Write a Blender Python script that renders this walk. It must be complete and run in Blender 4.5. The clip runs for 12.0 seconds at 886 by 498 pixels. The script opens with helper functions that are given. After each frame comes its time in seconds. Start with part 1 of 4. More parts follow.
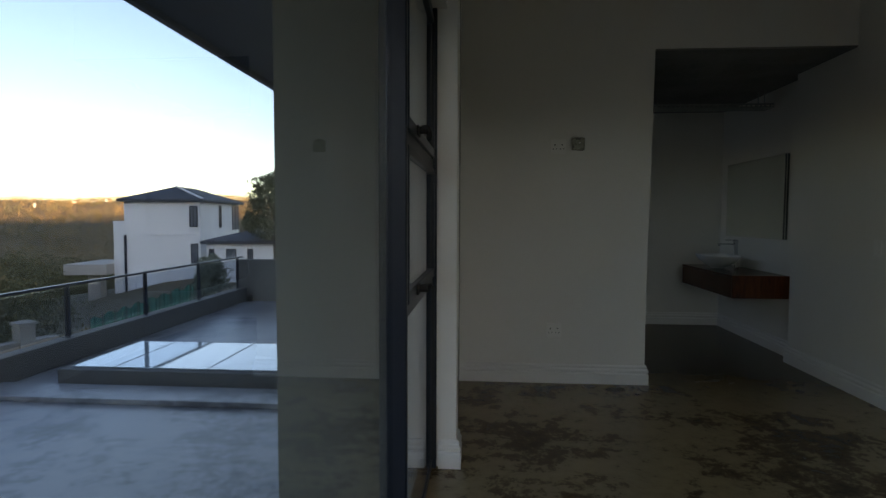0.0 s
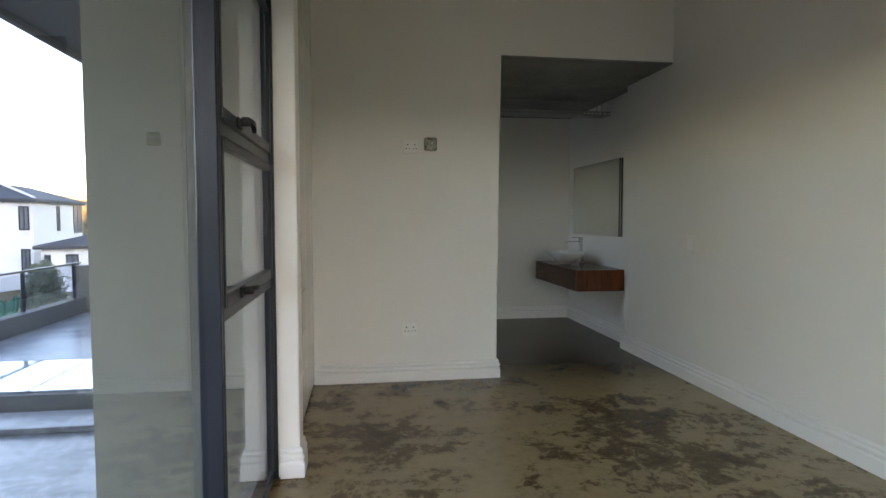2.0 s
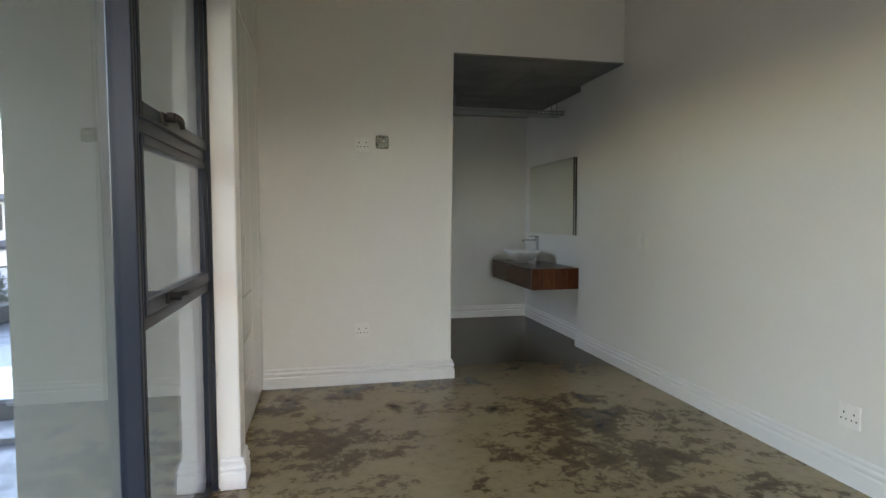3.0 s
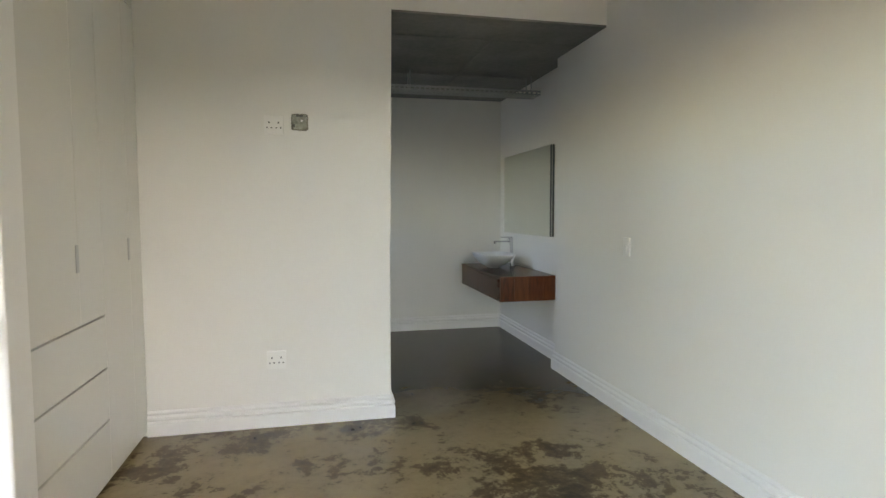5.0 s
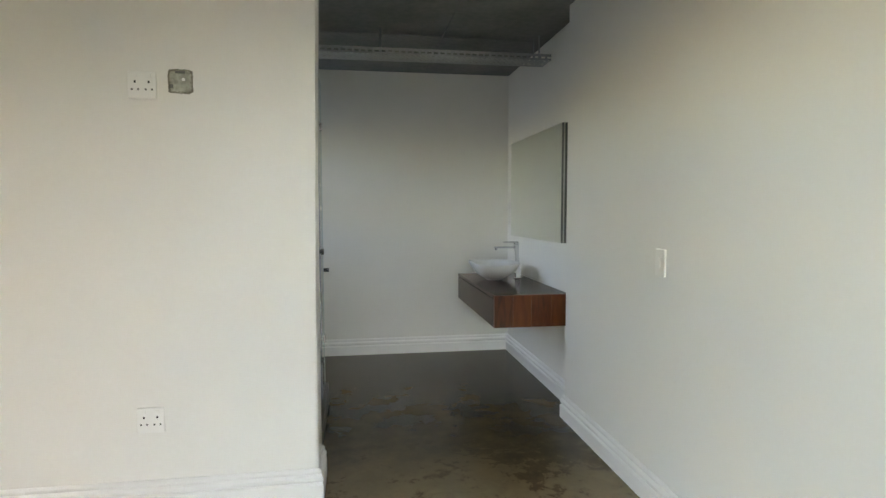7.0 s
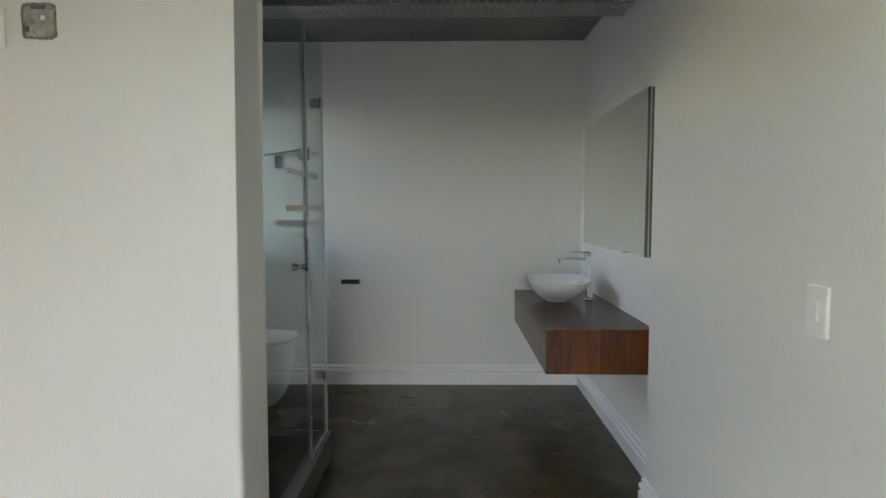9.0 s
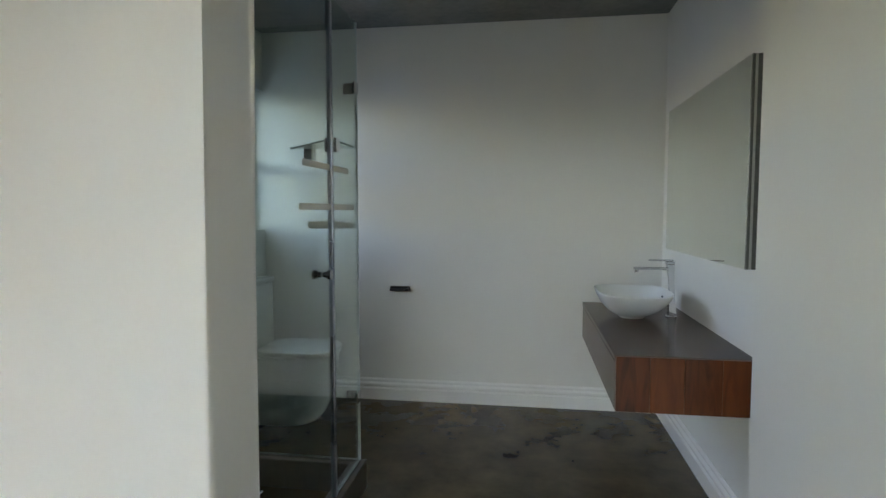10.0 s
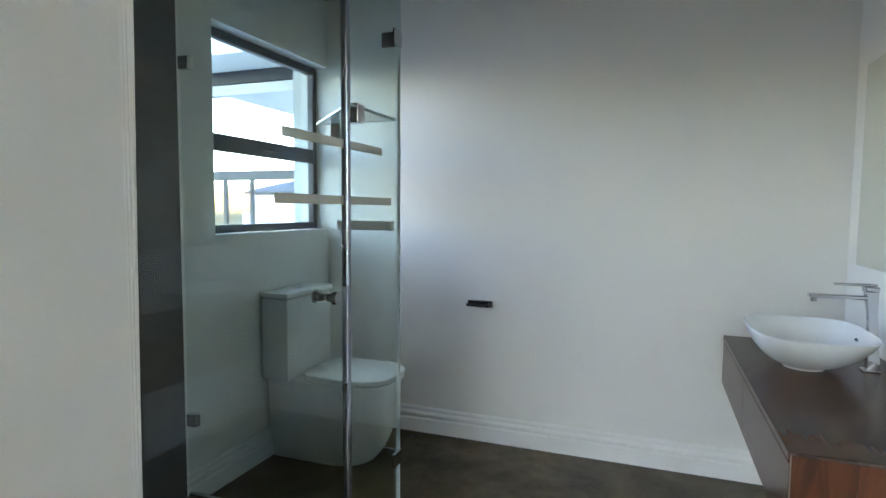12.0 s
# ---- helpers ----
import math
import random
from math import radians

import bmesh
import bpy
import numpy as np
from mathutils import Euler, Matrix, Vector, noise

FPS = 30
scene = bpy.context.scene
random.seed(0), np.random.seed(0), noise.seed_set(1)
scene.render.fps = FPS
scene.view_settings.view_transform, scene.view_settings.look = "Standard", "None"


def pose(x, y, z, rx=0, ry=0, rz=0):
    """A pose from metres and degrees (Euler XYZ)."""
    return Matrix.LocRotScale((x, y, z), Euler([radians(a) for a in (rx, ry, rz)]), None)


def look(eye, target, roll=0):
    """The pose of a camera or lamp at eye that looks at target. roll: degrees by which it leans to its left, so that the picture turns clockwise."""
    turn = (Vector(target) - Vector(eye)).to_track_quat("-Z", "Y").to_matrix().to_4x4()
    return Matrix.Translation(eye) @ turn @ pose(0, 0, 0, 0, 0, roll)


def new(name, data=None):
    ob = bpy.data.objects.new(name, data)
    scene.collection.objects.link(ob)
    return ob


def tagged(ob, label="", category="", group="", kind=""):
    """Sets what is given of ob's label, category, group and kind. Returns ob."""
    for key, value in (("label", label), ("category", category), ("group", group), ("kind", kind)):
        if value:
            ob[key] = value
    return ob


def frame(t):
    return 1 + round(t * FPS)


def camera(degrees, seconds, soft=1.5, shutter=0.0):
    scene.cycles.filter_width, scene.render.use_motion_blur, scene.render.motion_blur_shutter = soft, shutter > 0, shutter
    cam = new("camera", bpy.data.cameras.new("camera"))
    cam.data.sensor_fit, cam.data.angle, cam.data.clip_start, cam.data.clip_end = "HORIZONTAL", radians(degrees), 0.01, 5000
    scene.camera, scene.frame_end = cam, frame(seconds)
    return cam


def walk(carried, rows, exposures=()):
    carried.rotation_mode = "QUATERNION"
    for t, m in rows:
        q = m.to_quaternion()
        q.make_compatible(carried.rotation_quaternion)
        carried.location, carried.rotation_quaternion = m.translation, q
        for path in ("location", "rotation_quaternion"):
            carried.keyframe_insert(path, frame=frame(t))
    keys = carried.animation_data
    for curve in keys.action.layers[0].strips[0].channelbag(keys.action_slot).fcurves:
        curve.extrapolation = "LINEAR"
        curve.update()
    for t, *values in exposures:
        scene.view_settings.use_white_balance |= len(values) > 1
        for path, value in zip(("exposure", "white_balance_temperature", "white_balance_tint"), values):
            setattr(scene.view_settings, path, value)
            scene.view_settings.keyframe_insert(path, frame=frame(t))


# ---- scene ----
cam = camera(76.4, 12.0)
PATH = [
    (0, (0.389, 0.16, 1.289), (0.243, 2.152, 1.178), 0.2),
    (0.5, (0.437, 0.166, 1.275), (0.382, 2.163, 1.17), 0.1),
    (1, (0.487, 0.177, 1.263), (0.552, 2.173, 1.162), 0.1),
    (1.5, (0.515, 0.194, 1.278), (0.704, 2.182, 1.171), -0.0),
    (2, (0.559, 0.192, 1.277), (0.848, 2.168, 1.17), -0.0),
    (2.5, (0.591, 0.197, 1.292), (0.959, 2.16, 1.18), -0.1),
    (3, (0.65, 0.235, 1.287), (1.066, 2.188, 1.173), -0.1),
    (3.5, (0.75, 0.338, 1.267), (1.188, 2.286, 1.151), -0.0),
    (5.5, (1.354, 1.303, 1.322), (1.779, 3.252, 1.187), -0.2),
    (6, (1.495, 1.551, 1.32), (1.905, 3.504, 1.183), -0.0),
    (6.5, (1.671, 1.786, 1.327), (2.035, 3.747, 1.188), -0.2),
    (7, (1.823, 2.031, 1.316), (2.125, 4.003, 1.179), -0.1),
    (9, (2.261, 2.962, 1.326), (2.231, 4.957, 1.185), -0.1),
    (9.5, (2.324, 3.181, 1.323), (2.165, 5.17, 1.185), -0.1),
    (10, (2.368, 3.389, 1.314), (2.069, 5.3752, 1.18), -0.0),
    (10.5, (2.373, 3.62, 1.31), (1.98, 5.576, 1.178), 0.1),
    (11, (2.388, 3.8, 1.309), (1.902, 5.735, 1.173), 0.3),
    (11.5, (2.402, 3.982, 1.311), (1.812, 5.888, 1.174), 0.4),
    (12, (2.4, 4.159, 1.308), (1.702, 6.028, 1.168), 0.4),
]
EXPOSURE = [(0, 1.98, 8550, 26), (0.5, 2.65, 8900, 28), (1, 3.34, 9200, 28), (1.5, 3.9, 9350, 29), (2, 4.02, 9300, 31), (2.5, 4.12, 9150, 31), (3.5, 4.43, 9300, 31),
            (5.5, 5.08, 9400, 31), (7, 5.2, 9250, 30), (9, 5.02, 8950, 30), (9.5, 5.04, 8850, 29), (10.5, 5.17, 8400, 30), (11, 5.39, 8220, 30), (11.5, 5.51, 8070, 29),
            (12, 5.73, 7970, 30)]
walk(cam, [(t, look(eye, target, roll)) for t, eye, target, roll in PATH], EXPOSURE)

# ---- world, sun ----
SUN_AZ = radians(142)          # the sun stands low behind the walker, clockwise from +y
SUN_EL = radians(5)
world = bpy.data.worlds.new("sky")
scene.world = world
world.use_nodes = True
wn = world.node_tree.nodes
sky = wn.new("ShaderNodeTexSky")
sky.sky_type = "NISHITA"
sky.sun_disc = False
sky.sun_elevation, sky.sun_rotation = SUN_EL, SUN_AZ
sky.air_density, sky.dust_density, sky.ozone_density = 0.75, 0.25, 1.6
wn["Background"].inputs["Strength"].default_value = 0.15
world.node_tree.links.new(sky.outputs[0], wn["Background"].inputs["Color"])
sun_dir = Vector((math.sin(SUN_AZ) * math.cos(SUN_EL), math.cos(SUN_AZ) * math.cos(SUN_EL), math.sin(SUN_EL)))
sun = new("sun", bpy.data.lights.new("sun", "SUN"))
sun.data.energy, sun.data.angle, sun.data.color = 5.0, radians(0.5), (1.0, 0.72, 0.42)
sun.matrix_world = look(sun_dir * 60, (0, 0, 0))
# area lamp added outside the bathroom window to strengthen the western sky's blue light
skylight_lamp = new("bathroom_sky_fill", bpy.data.lights.new("bathroom_sky_fill", "AREA"))
skylight_lamp.data.shape, skylight_lamp.data.size, skylight_lamp.data.size_y = "RECTANGLE", 0.86, 0.80
skylight_lamp.data.energy, skylight_lamp.data.color, skylight_lamp.data.spread = 0.145, (0.42, 0.69, 1.0), radians(125)
skylight_lamp.matrix_world = look((0.24, 6.66, 1.76), (1.2, 6.72, 1.10))


# ---- materials ----
def material(name, color, rough=0.5, metal=0.0, vary=0.06, scale=3.0, grain=40.0, bump=0.05, spec=0.5, coat=0.0, rough_vary=0.1, stretch=(1, 1, 1)):
    """A painted or raw surface: a base colour that varies at two scales, fine relief and uneven gloss."""
    m = bpy.data.materials.new(name)
    m.use_nodes = True
    nt = m.node_tree
    n, l = nt.nodes, nt.links
    b = n["Principled BSDF"]
    b.inputs["Metallic"].default_value = metal
    b.inputs["Specular IOR Level"].default_value = spec
    b.inputs["Coat Weight"].default_value = coat
    tc = n.new("ShaderNodeTexCoord")
    mp = n.new("ShaderNodeMapping")
    mp.inputs["Scale"].default_value = stretch
    l.new(tc.outputs["Object"], mp.inputs["Vector"])
    big, fine = n.new("ShaderNodeTexNoise"), n.new("ShaderNodeTexNoise")
    big.inputs["Scale"].default_value, big.inputs["Detail"].default_value = scale, 5
    fine.inputs["Scale"].default_value, fine.inputs["Detail"].default_value = grain, 3
    for t in (big, fine):
        l.new(mp.outputs["Vector"], t.inputs["Vector"])
    mixed = n.new("ShaderNodeMath")
    mixed.operation = "MULTIPLY_ADD"
    mixed.inputs[1].default_value = 0.35
    l.new(fine.outputs["Fac"], mixed.inputs[0])
    l.new(big.outputs["Fac"], mixed.inputs[2])
    ramp = n.new("ShaderNodeMapRange")
    ramp.inputs["From Min"].default_value, ramp.inputs["From Max"].default_value = 0.4, 0.95
    ramp.inputs["To Min"].default_value, ramp.inputs["To Max"].default_value = 1 - vary, 1 + vary
    l.new(mixed.outputs[0], ramp.inputs["Value"])
    mul = n.new("ShaderNodeVectorMath")
    mul.operation = "SCALE"
    mul.inputs[0].default_value = color[:3]
    l.new(ramp.outputs[0], mul.inputs["Scale"])
    l.new(mul.outputs[0], b.inputs["Base Color"])
    rr = n.new("ShaderNodeMapRange")
    rr.inputs["From Min"].default_value, rr.inputs["From Max"].default_value = 0.3, 0.7
    rr.inputs["To Min"].default_value, rr.inputs["To Max"].default_value = max(0.0, rough * (1 - rough_vary)), min(1, rough * (1 + rough_vary))
    l.new(big.outputs["Fac"], rr.inputs["Value"])
    l.new(rr.outputs[0], b.inputs["Roughness"])
    if bump:
        bp = n.new("ShaderNodeBump")
        bp.inputs["Strength"].default_value, bp.inputs["Distance"].default_value = bump, 0.004
        l.new(mixed.outputs[0], bp.inputs["Height"])
        l.new(bp.outputs[0], b.inputs["Normal"])
    return m


def glass_material(name, tint, rough=0.0):
    m = bpy.data.materials.new(name)
    m.use_nodes = True
    nt = m.node_tree
    n, l = nt.nodes, nt.links
    n.remove(n["Principled BSDF"])
    out = n["Material Output"]
    tr, gl, mix, fr = n.new("ShaderNodeBsdfTransparent"), n.new("ShaderNodeBsdfGlossy"), n.new("ShaderNodeMixShader"), n.new("ShaderNodeLayerWeight")
    power, schlick = n.new("ShaderNodeMath"), n.new("ShaderNodeMath")
    power.operation, schlick.operation = "POWER", "MULTIPLY_ADD"
    power.inputs[1].default_value = 5.0
    schlick.inputs[1].default_value, schlick.inputs[2].default_value = 0.957, 0.043
    tr.inputs["Color"].default_value = (*tint, 1)
    gl.inputs["Roughness"].default_value = rough
    fr.inputs["Blend"].default_value = 0.5
    l.new(fr.outputs["Facing"], power.inputs[0])
    l.new(power.outputs[0], schlick.inputs[0])
    l.new(schlick.outputs[0], mix.inputs[0])
    l.new(tr.outputs[0], mix.inputs[1])
    l.new(gl.outputs[0], mix.inputs[2])
    l.new(mix.outputs[0], out.inputs["Surface"])
    return m


def screed_material(name, dark, mid, light, rough=0.22, far=None, spec=0.5, patch_size=2.6):
    """Sealed cement screed: cloudy brown with pale worn patches and a satin sealer."""
    m = material(name, mid, rough, bump=0.0, spec=spec, rough_vary=0.0)
    nt = m.node_tree
    n, l = nt.nodes, nt.links
    b = n["Principled BSDF"]
    tc = n.new("ShaderNodeTexCoord")
    warp = n.new("ShaderNodeTexNoise")
    warp.inputs["Scale"].default_value, warp.inputs["Detail"].default_value = 1.1, 3
    patch = n.new("ShaderNodeTexNoise")
    patch.inputs["Scale"].default_value, patch.inputs["Detail"].default_value = patch_size, 12
    patch.inputs["Roughness"].default_value, patch.inputs["Distortion"].default_value = 0.74, 0.25
    fleck = n.new("ShaderNodeTexNoise")
    fleck.inputs["Scale"].default_value, fleck.inputs["Detail"].default_value = 13, 10
    fleck.inputs["Roughness"].default_value, fleck.inputs["Distortion"].default_value = 0.72, 0.4
    for t in (warp, patch, fleck):
        l.new(tc.outputs["Object"], t.inputs["Vector"])
    add = n.new("ShaderNodeMath")
    add.operation = "MULTIPLY_ADD"
    add.inputs[1].default_value = 0.55
    l.new(fleck.outputs["Fac"], add.inputs[0])
    l.new(patch.outputs["Fac"], add.inputs[2])
    add2 = n.new("ShaderNodeMath")
    add2.operation = "MULTIPLY_ADD"
    add2.inputs[1].default_value = 0.5
    l.new(warp.outputs["Fac"], add2.inputs[0])
    l.new(add.outputs[0], add2.inputs[2])
    ramp = n.new("ShaderNodeValToRGB")
    e = ramp.color_ramp.elements
    shift = n.new("ShaderNodeMapRange")
    shift.inputs["From Min"].default_value, shift.inputs["From Max"].default_value = 0.75, 1.25
    l.new(add2.outputs[0], shift.inputs["Value"])
    e[0].position, e[0].color = 0.20, (*dark, 1)
    e[1].position, e[1].color = 0.80, (*light, 1)
    for at, mix in ((0.36, 0.0), (0.455, 0.12), (0.485, 0.55), (0.54, 0.76), (0.66, 0.88)):
        step = e.new(at)
        step.color = (*[p + (q - p) * mix for p, q in zip(mid, light)], 1)
    l.new(shift.outputs[0], ramp.inputs[0])
    l.new(ramp.outputs[0], b.inputs["Base Color"])
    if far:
        # darker colours towards higher y, with a ragged join: far = (y where they begin, y where they are full, dark,
        # light)
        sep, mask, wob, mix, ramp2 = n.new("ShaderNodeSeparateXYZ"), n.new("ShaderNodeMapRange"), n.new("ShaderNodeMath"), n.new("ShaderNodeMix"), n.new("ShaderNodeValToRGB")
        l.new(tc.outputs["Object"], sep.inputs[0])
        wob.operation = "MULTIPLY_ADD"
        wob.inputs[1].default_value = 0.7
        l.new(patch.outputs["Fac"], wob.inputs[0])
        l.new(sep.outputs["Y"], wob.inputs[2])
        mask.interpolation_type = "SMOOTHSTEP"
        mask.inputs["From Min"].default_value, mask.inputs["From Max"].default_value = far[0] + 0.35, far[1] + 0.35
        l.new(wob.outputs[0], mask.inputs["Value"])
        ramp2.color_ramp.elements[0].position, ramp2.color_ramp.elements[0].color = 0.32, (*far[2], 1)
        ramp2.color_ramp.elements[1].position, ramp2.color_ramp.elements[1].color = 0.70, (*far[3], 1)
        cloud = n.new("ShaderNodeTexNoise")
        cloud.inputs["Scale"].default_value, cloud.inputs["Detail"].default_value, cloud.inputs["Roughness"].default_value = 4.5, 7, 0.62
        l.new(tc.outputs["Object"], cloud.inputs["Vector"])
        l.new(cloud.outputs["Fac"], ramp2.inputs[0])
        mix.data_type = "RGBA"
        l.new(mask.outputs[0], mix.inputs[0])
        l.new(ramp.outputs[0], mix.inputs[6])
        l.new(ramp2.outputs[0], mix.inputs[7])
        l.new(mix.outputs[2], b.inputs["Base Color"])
    return m


def wood_material(name, dark, light, rough, along=(1, 12, 1), spec=0.5):
    m = material(name, light, rough, bump=0.0, spec=spec, rough_vary=0.0)
    nt = m.node_tree
    n, l = nt.nodes, nt.links
    b = n["Principled BSDF"]
    tc, mp, ns = n.new("ShaderNodeTexCoord"), n.new("ShaderNodeMapping"), n.new("ShaderNodeTexNoise")
    mp.inputs["Scale"].default_value = along
    ns.inputs["Scale"].default_value, ns.inputs["Detail"].default_value, ns.inputs["Distortion"].default_value = 3.0, 8, 1.0
    l.new(tc.outputs["Object"], mp.inputs[0])
    l.new(mp.outputs[0], ns.inputs["Vector"])
    info, add = n.new("ShaderNodeObjectInfo"), n.new("ShaderNodeMath")
    add.operation = "MULTIPLY_ADD"
    add.inputs[1].default_value = 0.42
    l.new(info.outputs["Random"], add.inputs[0])
    l.new(ns.outputs["Fac"], add.inputs[2])
    ramp = n.new("ShaderNodeValToRGB")
    e = ramp.color_ramp.elements
    e[0].position, e[0].color = 0.46, (*dark, 1)
    e[1].position, e[1].color = 0.95, (*light, 1)
    l.new(add.outputs[0], ramp.inputs[0])
    l.new(ramp.outputs[0], b.inputs["Base Color"])
    return m


WALL = material("white_wall_paint", (0.80, 0.785, 0.745), 0.42, vary=0.025, scale=1.2, grain=90, bump=0.04)
TRIM = material("white_trim_paint", (0.82, 0.81, 0.79), 0.35, vary=0.02, scale=2, grain=30, bump=0.0)
GLOSS_WHITE = material("white_cabinet_lacquer", (0.78, 0.76, 0.70), 0.16, vary=0.015, scale=1, grain=30, bump=0.01)
OUT_GREY = material("pier_outer_grey", (0.27, 0.262, 0.215), 0.8, vary=0.06, scale=1.5, grain=60, bump=0.12)
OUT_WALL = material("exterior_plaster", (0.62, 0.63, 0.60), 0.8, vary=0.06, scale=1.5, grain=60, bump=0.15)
CONCRETE = material("raw_concrete", (0.20, 0.19, 0.175), 0.75, vary=0.35, scale=2.0, grain=25, bump=0.2)
CONCRETE_WARM = material("sealed_concrete", (0.52, 0.42, 0.30), 0.7, vary=0.12, scale=1.5, grain=25, bump=0.1)
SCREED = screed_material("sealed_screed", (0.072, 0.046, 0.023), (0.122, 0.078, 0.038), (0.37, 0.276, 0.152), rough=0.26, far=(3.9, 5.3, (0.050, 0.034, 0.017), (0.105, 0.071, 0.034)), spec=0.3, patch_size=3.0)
DECK = screed_material("terrace_screed", (0.13, 0.135, 0.142), (0.195, 0.20, 0.205), (0.34, 0.345, 0.345), 0.32)
KERB = material("grey_cement_render", (0.13, 0.128, 0.12), 0.75, vary=0.12, scale=3, grain=50, bump=0.15)
CLAD = material("dark_shower_cement", (0.055, 0.045, 0.038), 0.3, vary=0.3, scale=3, grain=30, bump=0.05)
# blue of the reflected sky is put into the base colour
ALU = material("charcoal_aluminium", (0.011, 0.018, 0.032), 0.34, spec=0.45, vary=0.05, grain=200, bump=0.02)
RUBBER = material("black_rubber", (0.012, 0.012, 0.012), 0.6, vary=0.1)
CHROME = material("chrome", (0.60, 0.61, 0.62), 0.07, 1.0, vary=0.02, bump=0.0)
SATIN = material("satin_aluminium", (0.30, 0.33, 0.38), 0.28, 0.9, vary=0.05, bump=0.0)
EDGE_LINE = material("pale_edge_line", (0.62, 0.70, 0.71), 0.2, vary=0.03, bump=0.0)
GLASS_EDGE = material("bright_glass_edge", (0.42, 0.56, 0.55), 0.12, vary=0.05, bump=0.0)
PULL = material("pale_satin_metal", (0.44, 0.44, 0.415), 0.4, 0.3, vary=0.03, bump=0.0)
GALV = material("galvanised_steel", (0.36, 0.37, 0.37), 0.5, 0.8, vary=0.15, scale=12, grain=60, bump=0.05)
SOFFIT = material("dark_soffit_board", (0.07, 0.07, 0.073), 0.6, vary=0.1, scale=2, grain=30)
CERAMIC = material("white_ceramic", (0.80, 0.81, 0.80), 0.22, vary=0.01, bump=0.0)
PLASTIC = material("white_plastic", (0.84, 0.83, 0.80), 0.3, vary=0.01, bump=0.0)
BLACK = material("black_metal", (0.015, 0.015, 0.016), 0.35, vary=0.05)
WOOD_TOP = wood_material("dark_stained_wood", (0.076, 0.032, 0.017), (0.088, 0.037, 0.0195), 0.22, (14, 0.7, 14), 0.14)
WOOD = wood_material("red_brown_wood", (0.034, 0.009, 0.004), (0.165, 0.046, 0.016), 0.3, (9, 9, 1.2), 0.3)
MIRROR = material("mirror_silver", (0.86, 0.90, 0.86), 0.01, 1.0, vary=0.0, bump=0.0, rough_vary=0)
# blue tint puts the cool cast of the western daylight into the panes
GLASS = glass_material("window_glass", (0.835, 0.88, 0.925))
# warm tint puts the warmth of the southern light into the rear panes
WARM_GLASS = glass_material("warm_tinted_glass", (0.985, 0.975, 0.945))
SHOWER_GLASS = glass_material("shower_glass", (0.935, 0.982, 0.968))
FROST = material("frosted_strip", (0.62, 0.60, 0.53), 0.6, vary=0.08, scale=8)
PLUG_HOLE = material("socket_hole", (0.01, 0.01, 0.01), 0.7)
GREY_FRAME = material("mirror_edge", (0.10, 0.10, 0.095), 0.35)
ROOF = material("slate_roof", (0.06, 0.065, 0.075), 0.7, vary=0.15, scale=2, grain=12, bump=0.3)
HOUSE_WALL = material("house_paint", (0.84, 0.84, 0.83), 0.8, vary=0.05, scale=0.6, grain=20)
EARTH = material("dry_grass_ground", (0.165, 0.115, 0.055), 0.95, vary=0.45, scale=0.05, grain=0.8, bump=0.3)
LEAF = material("bush_leaves", (0.115, 0.108, 0.046), 0.8, vary=0.5, scale=0.15, grain=2.0, bump=0)
LEAF_DRY = material("dry_bush_leaves", (0.30, 0.20, 0.088), 0.85, vary=0.4, scale=0.1, grain=1.5, bump=0)
LEAF_TREE = material("tree_leaves", (0.10, 0.115, 0.055), 0.7, vary=0.4, scale=1.5, grain=8, bump=0)
LEAF_OLIVE = material("olive_leaves", (0.20, 0.22, 0.16), 0.7, vary=0.3, scale=2, grain=8, bump=0)
BARK = material("bark", (0.09, 0.07, 0.05), 0.9, vary=0.3, scale=6, grain=30, bump=0.4)
NET = material("green_shade_net", (0.02, 0.17, 0.12), 0.7, vary=0.2, scale=1, grain=15)


# ---- builders ----
def add_box(bm, x0, x1, y0, y1, z0, z1, bevel=0.0, segments=2):
    r = bmesh.ops.create_cube(bm, size=1.0, matrix=Matrix.Translation(((x0 + x1) / 2, (y0 + y1) / 2, (z0 + z1) / 2)) @ Matrix.Diagonal((x1 - x0, y1 - y0, z1 - z0, 1)))
    if bevel:
        edges = list({e for v in r["verts"] for e in v.link_edges})
        bmesh.ops.bevel(bm, geom=edges, offset=bevel, segments=segments, profile=0.5, affect="EDGES")
    return bm


def box(x0, x1, y0, y1, z0, z1, bevel=0.0):
    return add_box(bmesh.new(), x0, x1, y0, y1, z0, z1, bevel)


def boxes(*rows, bevel=0.0):
    bm = bmesh.new()
    for row in rows:
        add_box(bm, *row, bevel=bevel)
    return bm


def add_tube(bm, a, b, r0, r1=None, sides=14):
    a, b = Vector(a), Vector(b)
    r1 = r0 if r1 is None else r1
    m = Matrix.Translation((a + b) / 2) @ (b - a).to_track_quat("Z", "Y").to_matrix().to_4x4()
    bmesh.ops.create_cone(bm, cap_ends=True, segments=sides, radius1=r0, radius2=r1, depth=(b - a).length, matrix=m)
    return bm


def tube(a, b, r0, r1=None, sides=14):
    return add_tube(bmesh.new(), a, b, r0, r1, sides)


def mesh_object(name, bm, mat, smooth=False):
    data = bpy.data.meshes.new(name)
    bmesh.ops.recalc_face_normals(bm, faces=bm.faces)
    if smooth:
        for f in bm.faces:
            f.smooth = True
    bm.to_mesh(data)
    bm.free()
    if smooth:
        data.set_sharp_from_angle(angle=radians(38))
    data.materials.append(mat)
    return new(name, data)


def part(name, bm, mat, parent, label="", smooth=False):
    ob = mesh_object(name, bm, mat, smooth)
    ob.parent = parent
    ob.matrix_parent_inverse = parent.matrix_world.inverted()
    return tagged(ob, label)


